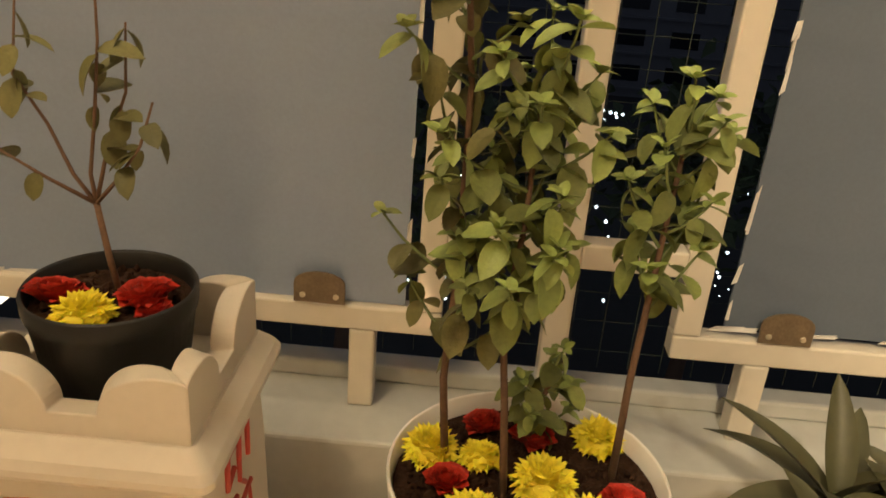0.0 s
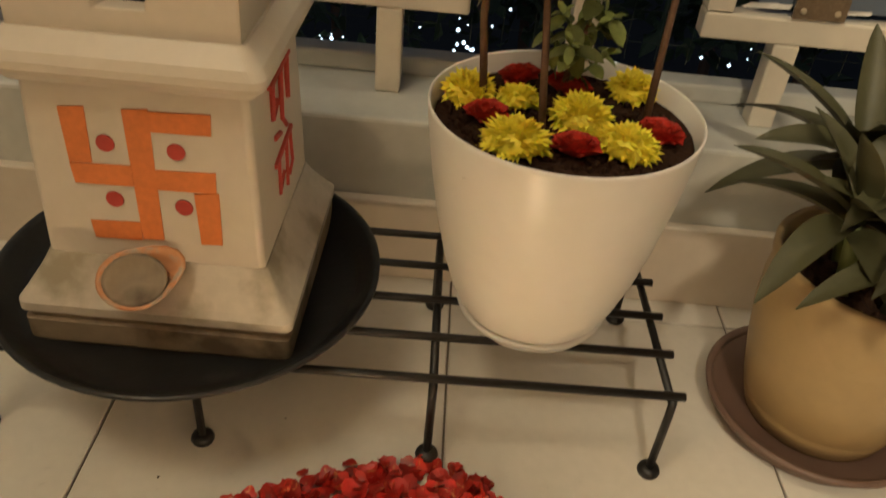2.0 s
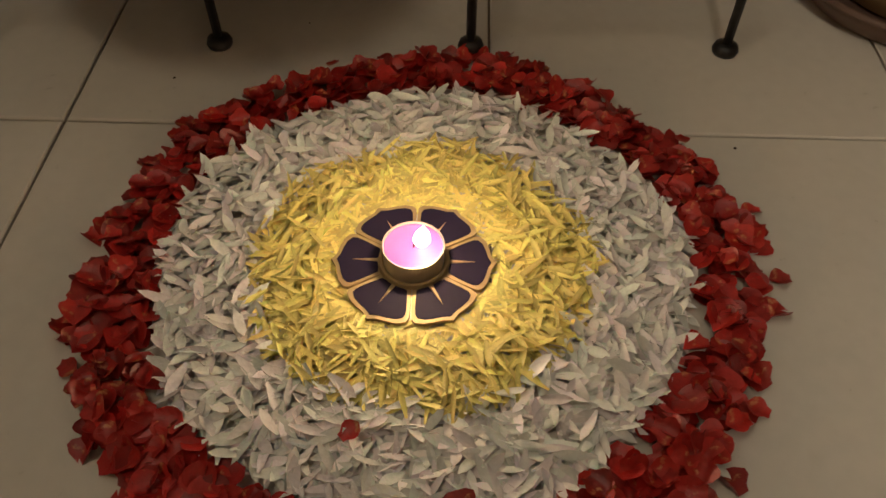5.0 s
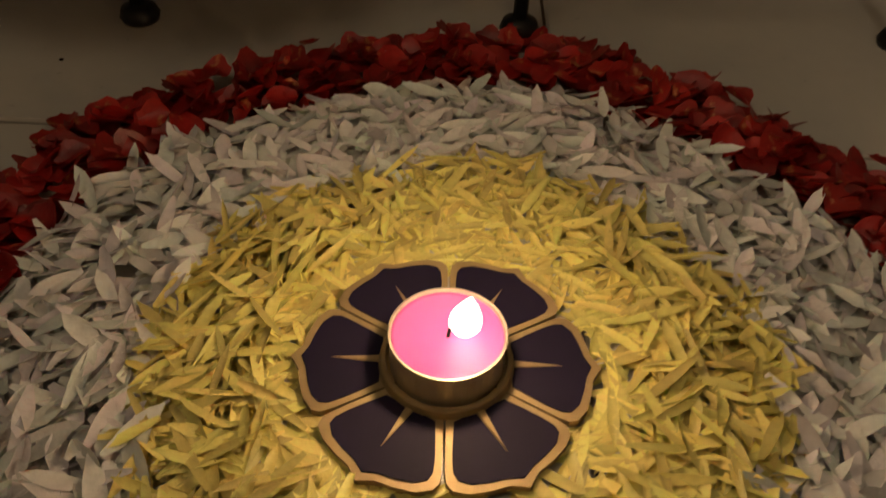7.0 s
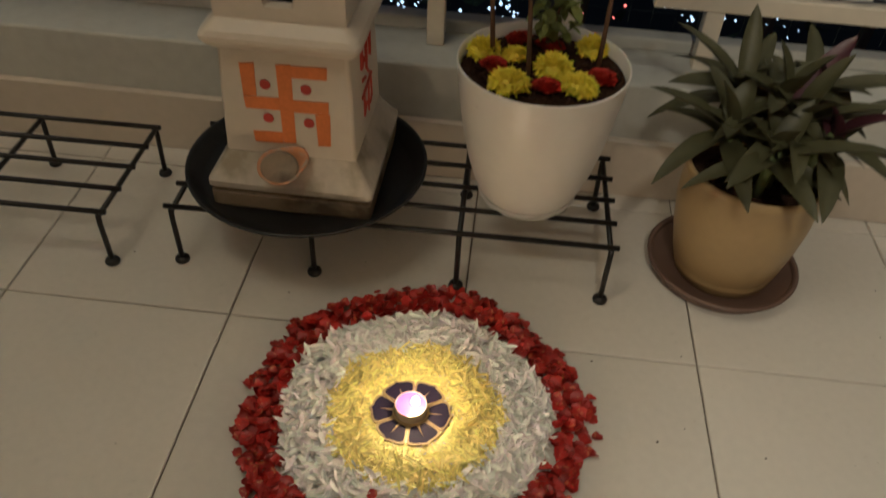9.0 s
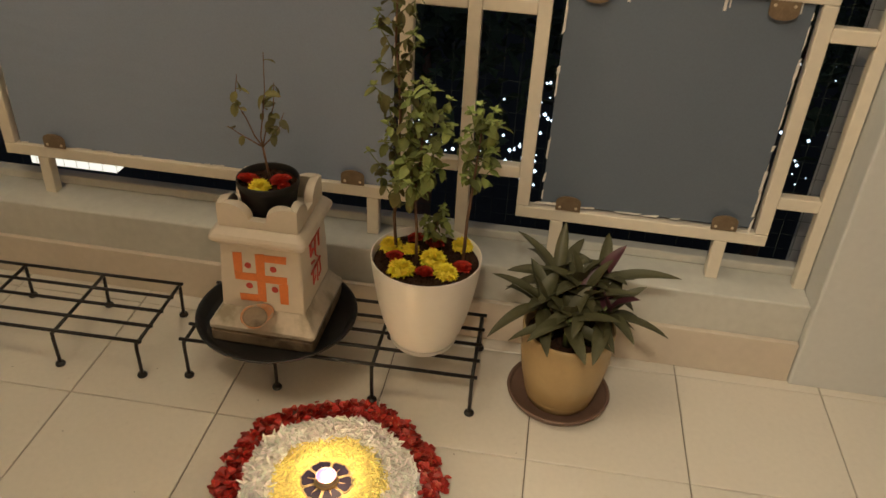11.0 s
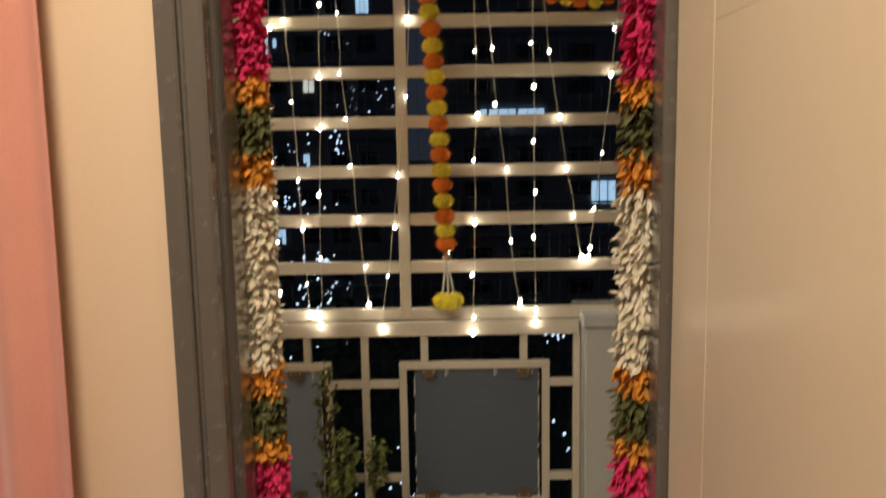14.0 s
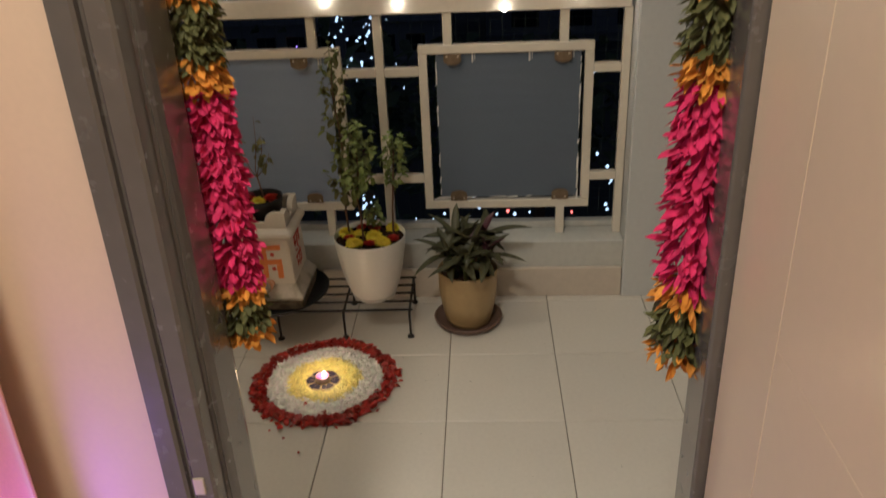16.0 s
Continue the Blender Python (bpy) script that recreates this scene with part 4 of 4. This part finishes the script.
rim_mesh = slab(petal_outline(False), 0, 0.0042).mesh("petal_rim", M_GOLD, False)
inlay_mesh = slab(petal_outline(True), 0.0042, 0.0047).mesh("inlay", M_INLAY, False)
ray_mesh = Shape().add([(0.016, -0.0022, 0.0047), (0.016, 0.0022, 0.0047), (0.040, 0, 0.0047), (0.016, -0.0016, 0.0056), (0.016, 0.0016, 0.0056), (0.038, 0, 0.0054)], [(3, 5, 4), (0, 2, 5, 3), (2, 1, 4, 5), (0, 3, 4, 1)]).mesh("ray", M_GOLD, False)
for k in range(6):
    m = pose(0, 0, 0.0002 * (k % 2), 0, 0, 60 * k + 1)
    rim = part("petal_rim", rim_mesh, None, hold, "brass petal rim", m=m)
    part("inlay", inlay_mesh, None, rim, "dark purple enamel inlay")
    part("ray", ray_mesh, None, rim)
part("cup_ring", Shape().lathe([(0.0205, 0.004), (0.0235, 0.004), (0.0228, 0.0085), (0.0222, 0.0092), (0.0210, 0.0092), (0.0205, 0.004)], 40), M_GOLD, hold, smooth=False)
tea = thing("tealight", "pink tealight candle burning in a metal cup", "candle", pose(RX - 0.005, RY - 0.001, 0.0056) @ Matrix.Diagonal((0.95, 0.95, 0.84, 1)))
part("cup", Shape().lathe([(0.0010, 0), (0.0188, 0), (0.0193, 0.001), (0.0193, 0.0165), (0.0198, 0.0172), (0.0198, 0.0178), (0.0190, 0.0178), (0.0187, 0.0165), (0.0187, 0.012), (0.001, 0.012)], 48), M_ALU, tea, smooth=False)
part("wax", Shape().lathe([(0.001, 0.0122), (0.0186, 0.0122), (0.0186, 0.0166), (0.0175, 0.0158), (0.006, 0.0152), (0.001, 0.0150)], 48), M_WAXGLOW, tea, "pink melted wax, flame glow added as emission", smooth=True)
part("wick", Shape().tube([(0, 0, 0.014), (0.0005, 0, 0.019), (0.0015, 0, 0.021)], 0.0006, 6), M_WICK, tea)
part("flame", Shape().lathe([(0.0004, 0.0180), (0.0038, 0.0192), (0.0054, 0.0225), (0.0050, 0.026), (0.0033, 0.0305), (0.0014, 0.0340), (0.0002, 0.0365)], 16, pose(0.0030, 0, 0.001, 0, 6)), M_FLAME, tea, "small yellow-white flame", smooth=True).visible_shadow = False

# ---- cloth flower garlands at the doorway ----
def garland(x, y, bands, label, size=1.0):
    ob = thing("door_garland", label, "garland", group="cloth garlands at the doorway")
    g = random.Random(int(x * 100))
    mats = {"white": M_CLOTHWHITE, "orange": M_CLOTHORANGE, "green": M_CLOTHGREEN, "pink": M_CLOTHPINK}
    top = bands[0][1]
    part("cord", Shape().tube([(x, y, top + 0.02), (x, y, bands[-1][2] + 0.03)], 0.010, 8), M_CLOTHGREEN, ob)
    for colour, z1, z0 in bands:
        s = Shape().tube([(x, y, z1), (x, y, z0)], 0.0125 * size, 10)
        z, k = z1, 0
        while z > z0:
            k_ = size * (1.22 - 0.36 * (z - 0.72) / 1.3)
            for j in range(17):
                a = 2 * math.pi * (j + 0.5 * (k % 2)) / 17 + g.uniform(-0.25, 0.25)
                r = g.uniform(0.014, 0.020) * k_
                ln = g.uniform(0.015, 0.024) * k_
                p = (x + r * math.cos(a), y + r * math.sin(a), z + g.uniform(-0.005, 0.005))
                s.strip(ln, g.uniform(0.008, 0.0125), spin(p, a + g.uniform(-0.5, 0.5), g.uniform(-1.10, -0.35), g.uniform(-0.55, 0.55)), g.uniform(0.2, 0.9), g.uniform(-0.5, 0.45), 1.3, 4, 0.5, 0.48)
            z -= 0.0062
            k += 1
        part(colour + "_petals", s, mats[colour], ob, colour + " cloth petals in overlapping rows", smooth=True)
    return ob


BL = [("green", 2.09, 2.02), ("orange", 2.02, 1.955), ("pink", 1.955, 1.672), ("orange", 1.672, 1.632), ("green", 1.632, 1.562), ("orange", 1.562, 1.512), ("white", 1.512, 1.232),
      ("orange", 1.232, 1.185), ("green", 1.185, 1.115), ("orange", 1.115, 1.078), ("pink", 1.078, 0.822), ("orange", 0.822, 0.800), ("green", 0.800, 0.756), ("orange", 0.756, 0.735)]
garland(0.119, -0.776, BL, "long white, pink, orange and green cloth garland on the door frame", 0.84)
garland(0.714, -0.772, [(c, a - 0.008, b - 0.008) for c, a, b in BL[:-3]] + [("orange", 0.814, 0.786), ("green", 0.786, 0.722), ("orange", 0.722, 0.698)], "long white, pink, orange and green cloth garland by the open door", 1.26)

# ---- marigold pompom strings ----
def ball_mesh(material, seed):
    r = random.Random(seed)
    s = Shape()
    for k in range(110):
        u = (k + 0.5) / 110
        el = math.asin(1 - 2 * u)
        s.strip(0.017 + r.uniform(0, 0.004), 0.010, spin((0, 0, 0), k * 2.39996, el) @ Matrix.Translation((0.012, 0, 0)), 0.6, 0.15, 1.5, 3)
    s.lathe([(0.010, -0.0245), (0.021, -0.0175), (0.0250, -0.006), (0.0250, 0.006), (0.021, 0.0175), (0.010, 0.0245)], 14)
    s.v = [(a, b, c * 0.78) for a, b, c in s.v]
    s.v = [(a * 1.22, b * 1.22, c * 1.25) for a, b, c in s.v]
    return s.mesh("pompom", material)


BALLS = [ball_mesh(M_BALLO, 1), ball_mesh(M_BALLY, 2)]


def pompoms(pts, label, start=0):
    ob = thing("marigold_string", label, "garland", group="marigold strings on the balcony")
    pts = [Vector(p) for p in pts]
    fine = []
    for i in range(len(pts) - 1):
        p0, p1, p2, p3 = pts[max(0, i - 1)], pts[i], pts[i + 1], pts[min(len(pts) - 1, i + 2)]
        for k in range(20):
            t = k / 20
            fine.append(0.5 * ((2 * p1) + (p2 - p0) * t + (2 * p0 - 5 * p1 + 4 * p2 - p3) * t * t + (3 * p1 - p0 - 3 * p2 + p3) * t ** 3))
    fine.append(pts[-1])
    part("thread", Shape().tube(fine[::4] + [fine[-1]], 0.0012, 5), M_BEAD, ob)
    run, k = 0.0, start
    last = fine[0]
    for q in fine[1:]:
        run += (q - last).length
        if run >= 0.0415:
            d = (q - last).normalized()
            m = Matrix.Translation(q) @ d.to_track_quat("Z", "X").to_matrix().to_4x4() @ Matrix.Rotation(k * 1.3, 4, "Z")
            part("pompom", BALLS[k % 2], None, ob, "orange pompom" if k % 2 == 0 else "yellow pompom", m=m)
            run, k = 0.0, k + 1
        last = q
    return ob


MY, CY = 0.555, 0.625
pompoms([(-0.42, MY, 2.24), (-0.30, MY, 2.13), (-0.152, MY, 2.081), (-0.05, MY, 2.098), (0.068, MY, 2.163), (0.14, MY, 2.26), (0.185, MY, 2.368), (0.205, MY, 2.52), (0.208, MY, 2.678)], "orange and yellow pompom string hanging in a swag")
pompoms([(0.36, MY, 2.678), (0.37, MY, 2.50), (0.41, MY, 2.39), (0.469, MY, 2.288), (0.574, MY, 2.15), (0.713, MY, 2.037), (0.80, MY, 2.009), (0.881, MY, 2.002), (0.964, MY, 2.034), (1.06, MY, 2.13), (1.12, MY, 2.26)], "orange and yellow pompom string hanging in a deep swag", 1)
cen = pompoms([(0.318, CY, 2.678), (0.330, CY, 2.40), (0.345, CY, 2.24), (0.368, CY, 1.95), (0.385, CY, 1.70), (0.398, CY, 1.45), (0.408, CY, 1.225)], "long orange and yellow pompom string ending in a tassel", 1)
part("gold_cone", Shape().lathe([(0.004, 0.0), (0.017, -0.030), (0.019, -0.034), (0.015, -0.032), (0.003, -0.004)], 16, pose(0.409, CY, 1.212)), M_GOLD, cen, "gold tassel cap", smooth=True)
for k, (dx, dy) in enumerate(((-0.018, 0.0), (0.002, -0.016), (0.020, 0.006))):
    top = Vector((0.409, CY, 1.182))
    end = Vector((0.411 + dx, CY + dy, 1.062))
    s = Shape()
    for i in range(15):
        p = top.lerp(end, i / 14)
        s.lathe([(0.001, -0.0045), (0.0042, -0.002), (0.0042, 0.002), (0.001, 0.0045)], 8, Matrix.Translation(p))
    tagged(part("bead_strand", s, M_BEAD, cen, "strand of white beads", smooth=True), kind="stuff")
    part("pompom", BALLS[1], None, cen, "yellow pompom", m=Matrix.Translation(end + Vector((0, 0, -0.024))))

# ---- string lights hanging over the grille ----
lights = random.Random(5)
# x at the top, in the middle and at the bottom, and the height of the lower end
strands = [(-0.14, -0.165, -0.16, 1.06), (-0.125, -0.095, -0.064, 0.99), (0.03, 0.0, -0.024, 0.95), (0.035, 0.072, 0.14, 1.02), (0.33, 0.285, 0.186, 0.935), (0.34, 0.375, 0.41, 1.20),
           (0.512, 0.515, 0.494, 0.915), (0.50, 0.575, 0.652, 1.01), (0.685, 0.708, 0.706, 0.95), (0.68, 0.755, 0.862, 1.172), (1.03, 0.968, 0.888, 1.172), (1.12, 1.11, 1.12, 1.0), (-0.40, -0.385, -0.36, 1.0), (-0.75, -0.73, -0.72, 0.98)]
bulb_mesh = Shape().lathe([(0.0005, -0.006), (0.0035, -0.0045), (0.0052, 0.0), (0.0035, 0.0045), (0.0005, 0.006)], 10).mesh("bulb", M_BULB)
LY = 0.668
for xt, xm, xb, zb in strands:
    ob = thing("light_string", "thin clear wire of small warm lights hanging over the grille", "string light", group="string lights on the grille")
    pts = [(xt + (xm - xt) * min(1, i / 7) + (xb - xm) * max(0, i / 7 - 1) + lights.uniform(-0.004, 0.004), LY + lights.uniform(-0.003, 0.003), 2.56 + (zb - 2.56) * i / 14) for i in range(15)]
    part("wire", Shape().tube(pts, 0.0014, 5), M_WIRE, ob, smooth=True)
    z = 2.5 - lights.uniform(0, 0.15)
    while z > zb - 0.01:
        u = (2.56 - z) / (2.56 - zb)
        p = along(pts, min(1, u))
        part("bulb", bulb_mesh, None, ob, "lit warm bulb", m=Matrix.Translation(p + Vector((lights.uniform(-0.008, 0.008), -0.004, 0))) @ Matrix.Scale(lights.uniform(0.8, 1.5), 4))
        z -= lights.uniform(0.13, 0.26)
    part("bulb", bulb_mesh, None, ob, "lit warm bulb", m=Matrix.Translation(Vector(pts[-1]) + Vector((0, -0.004, 0))) @ Matrix.Scale(1.6, 4))

# ---- hanging planters ----
def hanging_pot(x, y, zb, r, h, material, label):
    ob = thing("hanging_pot", label, "hanging pot", pose(x, y, zb), "hanging pots above the railing")
    part("pot", Shape().lathe([(0.001, 0), (r * 0.55, 0.0), (r * 0.8, h * 0.14), (r * 0.95, h * 0.42), (r, h * 0.75), (r * 0.97, h), (r * 0.92, h), (r * 0.92, h * 0.8), (0.001, h * 0.8)], 40), material, ob, smooth=True)
    for k in range(3):
        a = 2.1 * k + 0.5
        part("hanger", Shape().tube([(r * 0.95 * math.cos(a), r * 0.95 * math.sin(a), h * 0.95), (0, 0, 2.678 - zb)], 0.0015, 5), M_WIRE, ob)
    return ob


hanging_pot(0.262, 0.46, 2.262, 0.088, 0.15, M_TEALPOT, "teal-grey plastic hanging pot")
hanging_pot(0.785, 0.46, 2.266, 0.078, 0.14, M_DARKPOT, "dark coir hanging pot")
hanging_pot(-0.065, 0.44, 2.33, 0.085, 0.14, M_DARKPOT, "dark hanging pot overflowing with trailing leaves")
pot_plant = thing("trailing_plant", "trailing plant with heart-shaped green leaves spilling from a hanging pot", "plant", pose(-0.065, 0.44, 2.46))
vine, pl = Shape(), Shape()
for k in range(25):
    a = k * 2.4
    L = U(0.18, 0.40) if k % 3 else U(0.30, 0.46)
    pts = [(0.06 * math.cos(a), 0.06 * math.sin(a), 0.0), (0.10 * math.cos(a), 0.10 * math.sin(a), 0.02), (0.125 * math.cos(a), 0.125 * math.sin(a), -0.05), (0.13 * math.cos(a) + U(-0.02, 0.02), 0.13 * math.sin(a), -L * 0.6), (0.13 * math.cos(a) + U(-0.03, 0.03), 0.13 * math.sin(a), -L)]
    vine.tube(pts, 0.0018, 4, 0.001)
    for i in range(20):
        q = along(pts, U(0.1, 1))
        s_ = U(0.035, 0.062)
        pl.strip(s_, s_ * 0.78, spin(q, U(0, 6.3), U(-1.3, 0.1), U(-0.4, 0.4)), 0.25, U(0.1, 0.4), 0.75, 5, 0.6)
part("vines", vine, M_GREENSTEM, pot_plant, smooth=True)
tagged(part("leaves", pl, M_POTHOS, pot_plant, "glossy heart-shaped leaves", smooth=True), kind="stuff")

# ---- night city outside ----
tagged(part("ground", Shape().box(-400, 400, 6, 600, -14.2, -14), M_GROUND), "dark ground far below the balcony", "ground", "", "structure")
city = random.Random(11)


def building(x0, x1, y, z1, floor_h, win_w, gap, lit, label):
    ob = thing("apartment_building", label, "building", group="buildings across the street")
    part("wall", Shape().box(x0, x1, y, y + 12, -14, z1), M_FACADE, ob)
    z = -12.6
    dark, sills = Shape(), Shape()
    while z + 2.0 < z1:
        x = x0 + gap
        sills.box(x0 - 0.1, x1 + 0.1, y - 0.25, y, z - 0.75, z - 0.55)
        while x + win_w < x1 - gap * 0.5:
            q = city.random()
            bright = -9.5 < x < -4.5 and 10.5 < z < 21
            if q < (0.6 if bright else lit):
                w = win_w * city.uniform(0.4, 1.0)
                panes = Shape()
                for c in range(3):
                    if city.random() < 0.8:
                        panes.box(x + w * c / 3, x + w * (c + 0.8) / 3, y - 0.06, y, z + city.choice((0, 0, 0.5)), z + 1.15)
                if panes.v:
                    part("window", panes, M_WINLIT if city.random() < 0.7 else M_WARMEMIT, ob, "lit window")
            else:
                dark.box(x, x + win_w, y - 0.05, y, z, z + 1.35)
            x += win_w + gap
        z += floor_h
    tagged(part("unlit_glazing", dark, M_WINDARK, ob, "unlit windows"), kind="stuff")
    tagged(part("facade_banding", sills, M_FACADE, ob), kind="stuff")
    return ob


building(-24, -3, 62, 26, 3.0, 1.5, 0.9, 0.05, "tall dark apartment block with a few lit windows")
wide = building(0, 26, 70, 30, 3.0, 2.4, 2.2, 0.012, "wide dark apartment block with a few bluish lit windows")
building(30, 58, 66, 22, 3.0, 1.8, 2.0, 0.05, "dark apartment block with a few lit windows")
building(-58, -30, 68, 20, 3.0, 1.8, 2.0, 0.07, "dark apartment block with scattered lit windows")

for k in range(7):
    part("window", Shape().box(3.6 + 0.85 * k, 3.6 + 0.85 * k + (0.78 if k % 3 else 0.6), 69.8, 69.9, 2.7, 4.1), M_WINLIT, wide, "lit office window")
for k in range(3):
    part("window", Shape().box(13.6 + 0.75 * k, 14.2 + 0.75 * k, 69.8, 69.9, -4.4, -2.4), M_WINLIT, wide, "lit window")


def tree(x, y, h, seed):
    r = random.Random(seed)
    ob = thing("tree", "dark leafy tree at night below the balcony", "tree", group="trees below the balcony")
    part("trunk", Shape().tube([(x, y, -14), (x + 0.2, y, -14 + h * 0.4), (x, y, -14 + h * 0.8)], 0.3, 8, 0.1), M_STEM, ob)
    s = Shape()
    for k in range(500):
        a, b, c = r.gauss(0, 1), r.gauss(0, 1), r.gauss(0, 0.8)
        p = (x + a * h * 0.16, y + b * h * 0.16, -14 + h * 0.78 + c * h * 0.14)
        s.strip(r.uniform(0.4, 0.9), 0.4, spin(p, r.uniform(0, 6.3), r.uniform(-1, 1), r.uniform(-1, 1)), 0.3, 0.2, 1, 2)
    part("crown", s, M_TREE, ob)


for i, (x, y, h) in enumerate(((-9, 24, 9.5), (-3.5, 21, 10.5), (2, 26, 9), (7, 22, 10.5), (12, 27, 9.5), (-15, 28, 10))):
    tree(x, y, h, i)


def fairy(x, y, z, w, h, count, material, label, size=0.032):
    s = Shape()
    for k in range(int(count * 0.7)):
        u, v = city.gauss(0, 0.4), city.gauss(0, 0.4)
        b = size * city.uniform(0.5, 1.5)
        s.lathe([(b * 0.2, -b), (b, 0), (b * 0.2, b)], 6, Matrix.Translation((x + u * w, y + city.uniform(-0.5, 0.5), z + v * h)))
    tagged(part("festive_lights", s, material), label, "lights", "festive lights outside", "stuff")


fairy(-5.3, 18.8, -3.42, 1.1, 0.5, 46, M_FAIRYP, "cluster of purple festive lights in the trees")
fairy(-3.0, 20, -4.0, 2.0, 1.0, 20, M_FAIRYW, "cluster of cold white festive lights in the trees")
fairy(0.6, 19, -7.0, 2.4, 1.6, 30, M_FAIRYW, "cluster of white street lights between leaves", 0.040)
fairy(-1.2, 18, -8.0, 2.6, 1.6, 26, M_FAIRYW, "cluster of white street lights between leaves", 0.040)
fairy(0.8, 18, -7.8, 3.0, 1.2, 16, M_FAIRYR, "scattered red vehicle lights", 0.040)
fairy(7.4, 20, -6.0, 1.4, 2.2, 20, M_FAIRYW, "cluster of white lights beyond the railing", 0.040)
fairy(-6.0, 30, 0.8, 3.2, 1.2, 30, M_FAIRYW, "string of festive white lights on a far balcony")
fairy(-2.6, 30, 3.4, 1.6, 0.9, 30, M_FAIRYW, "string of festive white lights on a far balcony")
fairy(-4.2, 34, 6.4, 2.4, 4.0, 22, M_FAIRYW, "column of festive white lights on a far facade")
fairy(-4.6, 29, -4.4, 1.5, 1.0, 36, M_FAIRYW, "dense cluster of bluish festive lights across the street", 0.05)
fairy(-4.7, 29, -3.2, 1.1, 0.25, 18, M_FAIRYW, "row of bluish festive lights across the street", 0.04)
fairy(-5.4, 29, -0.9, 2.0, 0.7, 20, M_FAIRYW, "cluster of festive lights across the street", 0.05)
fairy(-3.7, 29, 1.7, 0.5, 1.6, 24, M_FAIRYW, "hanging line of festive lights across the street", 0.04)
for fx, fz, fw, fh, fn in ((-5.1, -1.57, 1.0, 0.55, 34), (-2.87, -1.67, 0.7, 0.4, 18), (-7.3, -3.6, 0.5, 0.4, 9), (-3.0, -7.2, 0.5, 0.8, 16), (3.6, -7.0, 0.5, 1.6, 10), (3.25, -3.65, 0.6, 0.4, 12),
                           (-2.8, -8.2, 1.4, 0.6, 22), (-0.4, -8.3, 0.8, 0.7, 34), (3.9, -7.7, 0.8, 0.5, 16), (6.0, -7.9, 1.0, 0.5, 18), (9.6, -8.3, 0.6, 0.3, 12)):
    fairy(fx, 18.6, fz, fw, fh, fn, M_FAIRYW, "cluster of cold white lights seen between leaves", 0.036)
# Roof reuses the window emission in place of lamplight falling on it.
tagged(part("emissive_canopy", Shape().box(-9.8, -8.0, 12, 13.5, -6.4, -5.2), M_WARMEMIT), "white shed roof below, its brightness put in as emission", "canopy")

# ---- dirt specks ----
specks = Shape()
dr = random.Random(3)
for x, y, b in [(0.262, 0.136, 0.0017)] + [(dr.uniform(-0.9, 1.4), dr.uniform(-0.6, 0.58), dr.uniform(0.0005, 0.0014)) for _ in range(60)]:
    specks.lathe([(b * 0.6, 0.0), (b, b * 0.3), (b * 0.5, b * 0.7)], 6, Matrix.Translation((x, y, 0.0002)))
tagged(part("dirt_specks", specks, M_SOIL), "tiny dark specks of dirt on the floor tiles", "dirt", "", "stuff")

# ---- floor tiles ----
half = TS / 2 - 0.0011
tile = Shape()
c = 0.0012
tile.add([(-half, -half, -0.0045), (half, -half, -0.0045), (half, half, -0.0045), (-half, half, -0.0045), (-half, -half, -c), (half, -half, -c), (half, half, -c), (-half, half, -c),
          (-half + c, -half + c, 0), (half - c, -half + c, 0), (half - c, half - c, 0), (-half + c, half - c, 0)],
         [(0, 1, 5, 4), (1, 2, 6, 5), (2, 3, 7, 6), (3, 0, 4, 7), (4, 5, 9, 8), (5, 6, 10, 9), (6, 7, 11, 10), (7, 4, 8, 11), (8, 9, 10, 11)])
tile_mesh = tile.mesh("tile", M_TILE, False)
floor_ob = bpy.data.objects["floor"]
for i in range(-5, 6):
    for j in range(-13, 2):
        x, y = TX + (i + 0.5) * TS, TY + (j + 0.5) * TS
        if -1.45 < x < 1.8 and y - half > -4.1:
            part("tile", tile_mesh, None, floor_ob, m=pose(0, TY, 0, 0, 0, 0.7) @ pose(x, y - TY, 0))
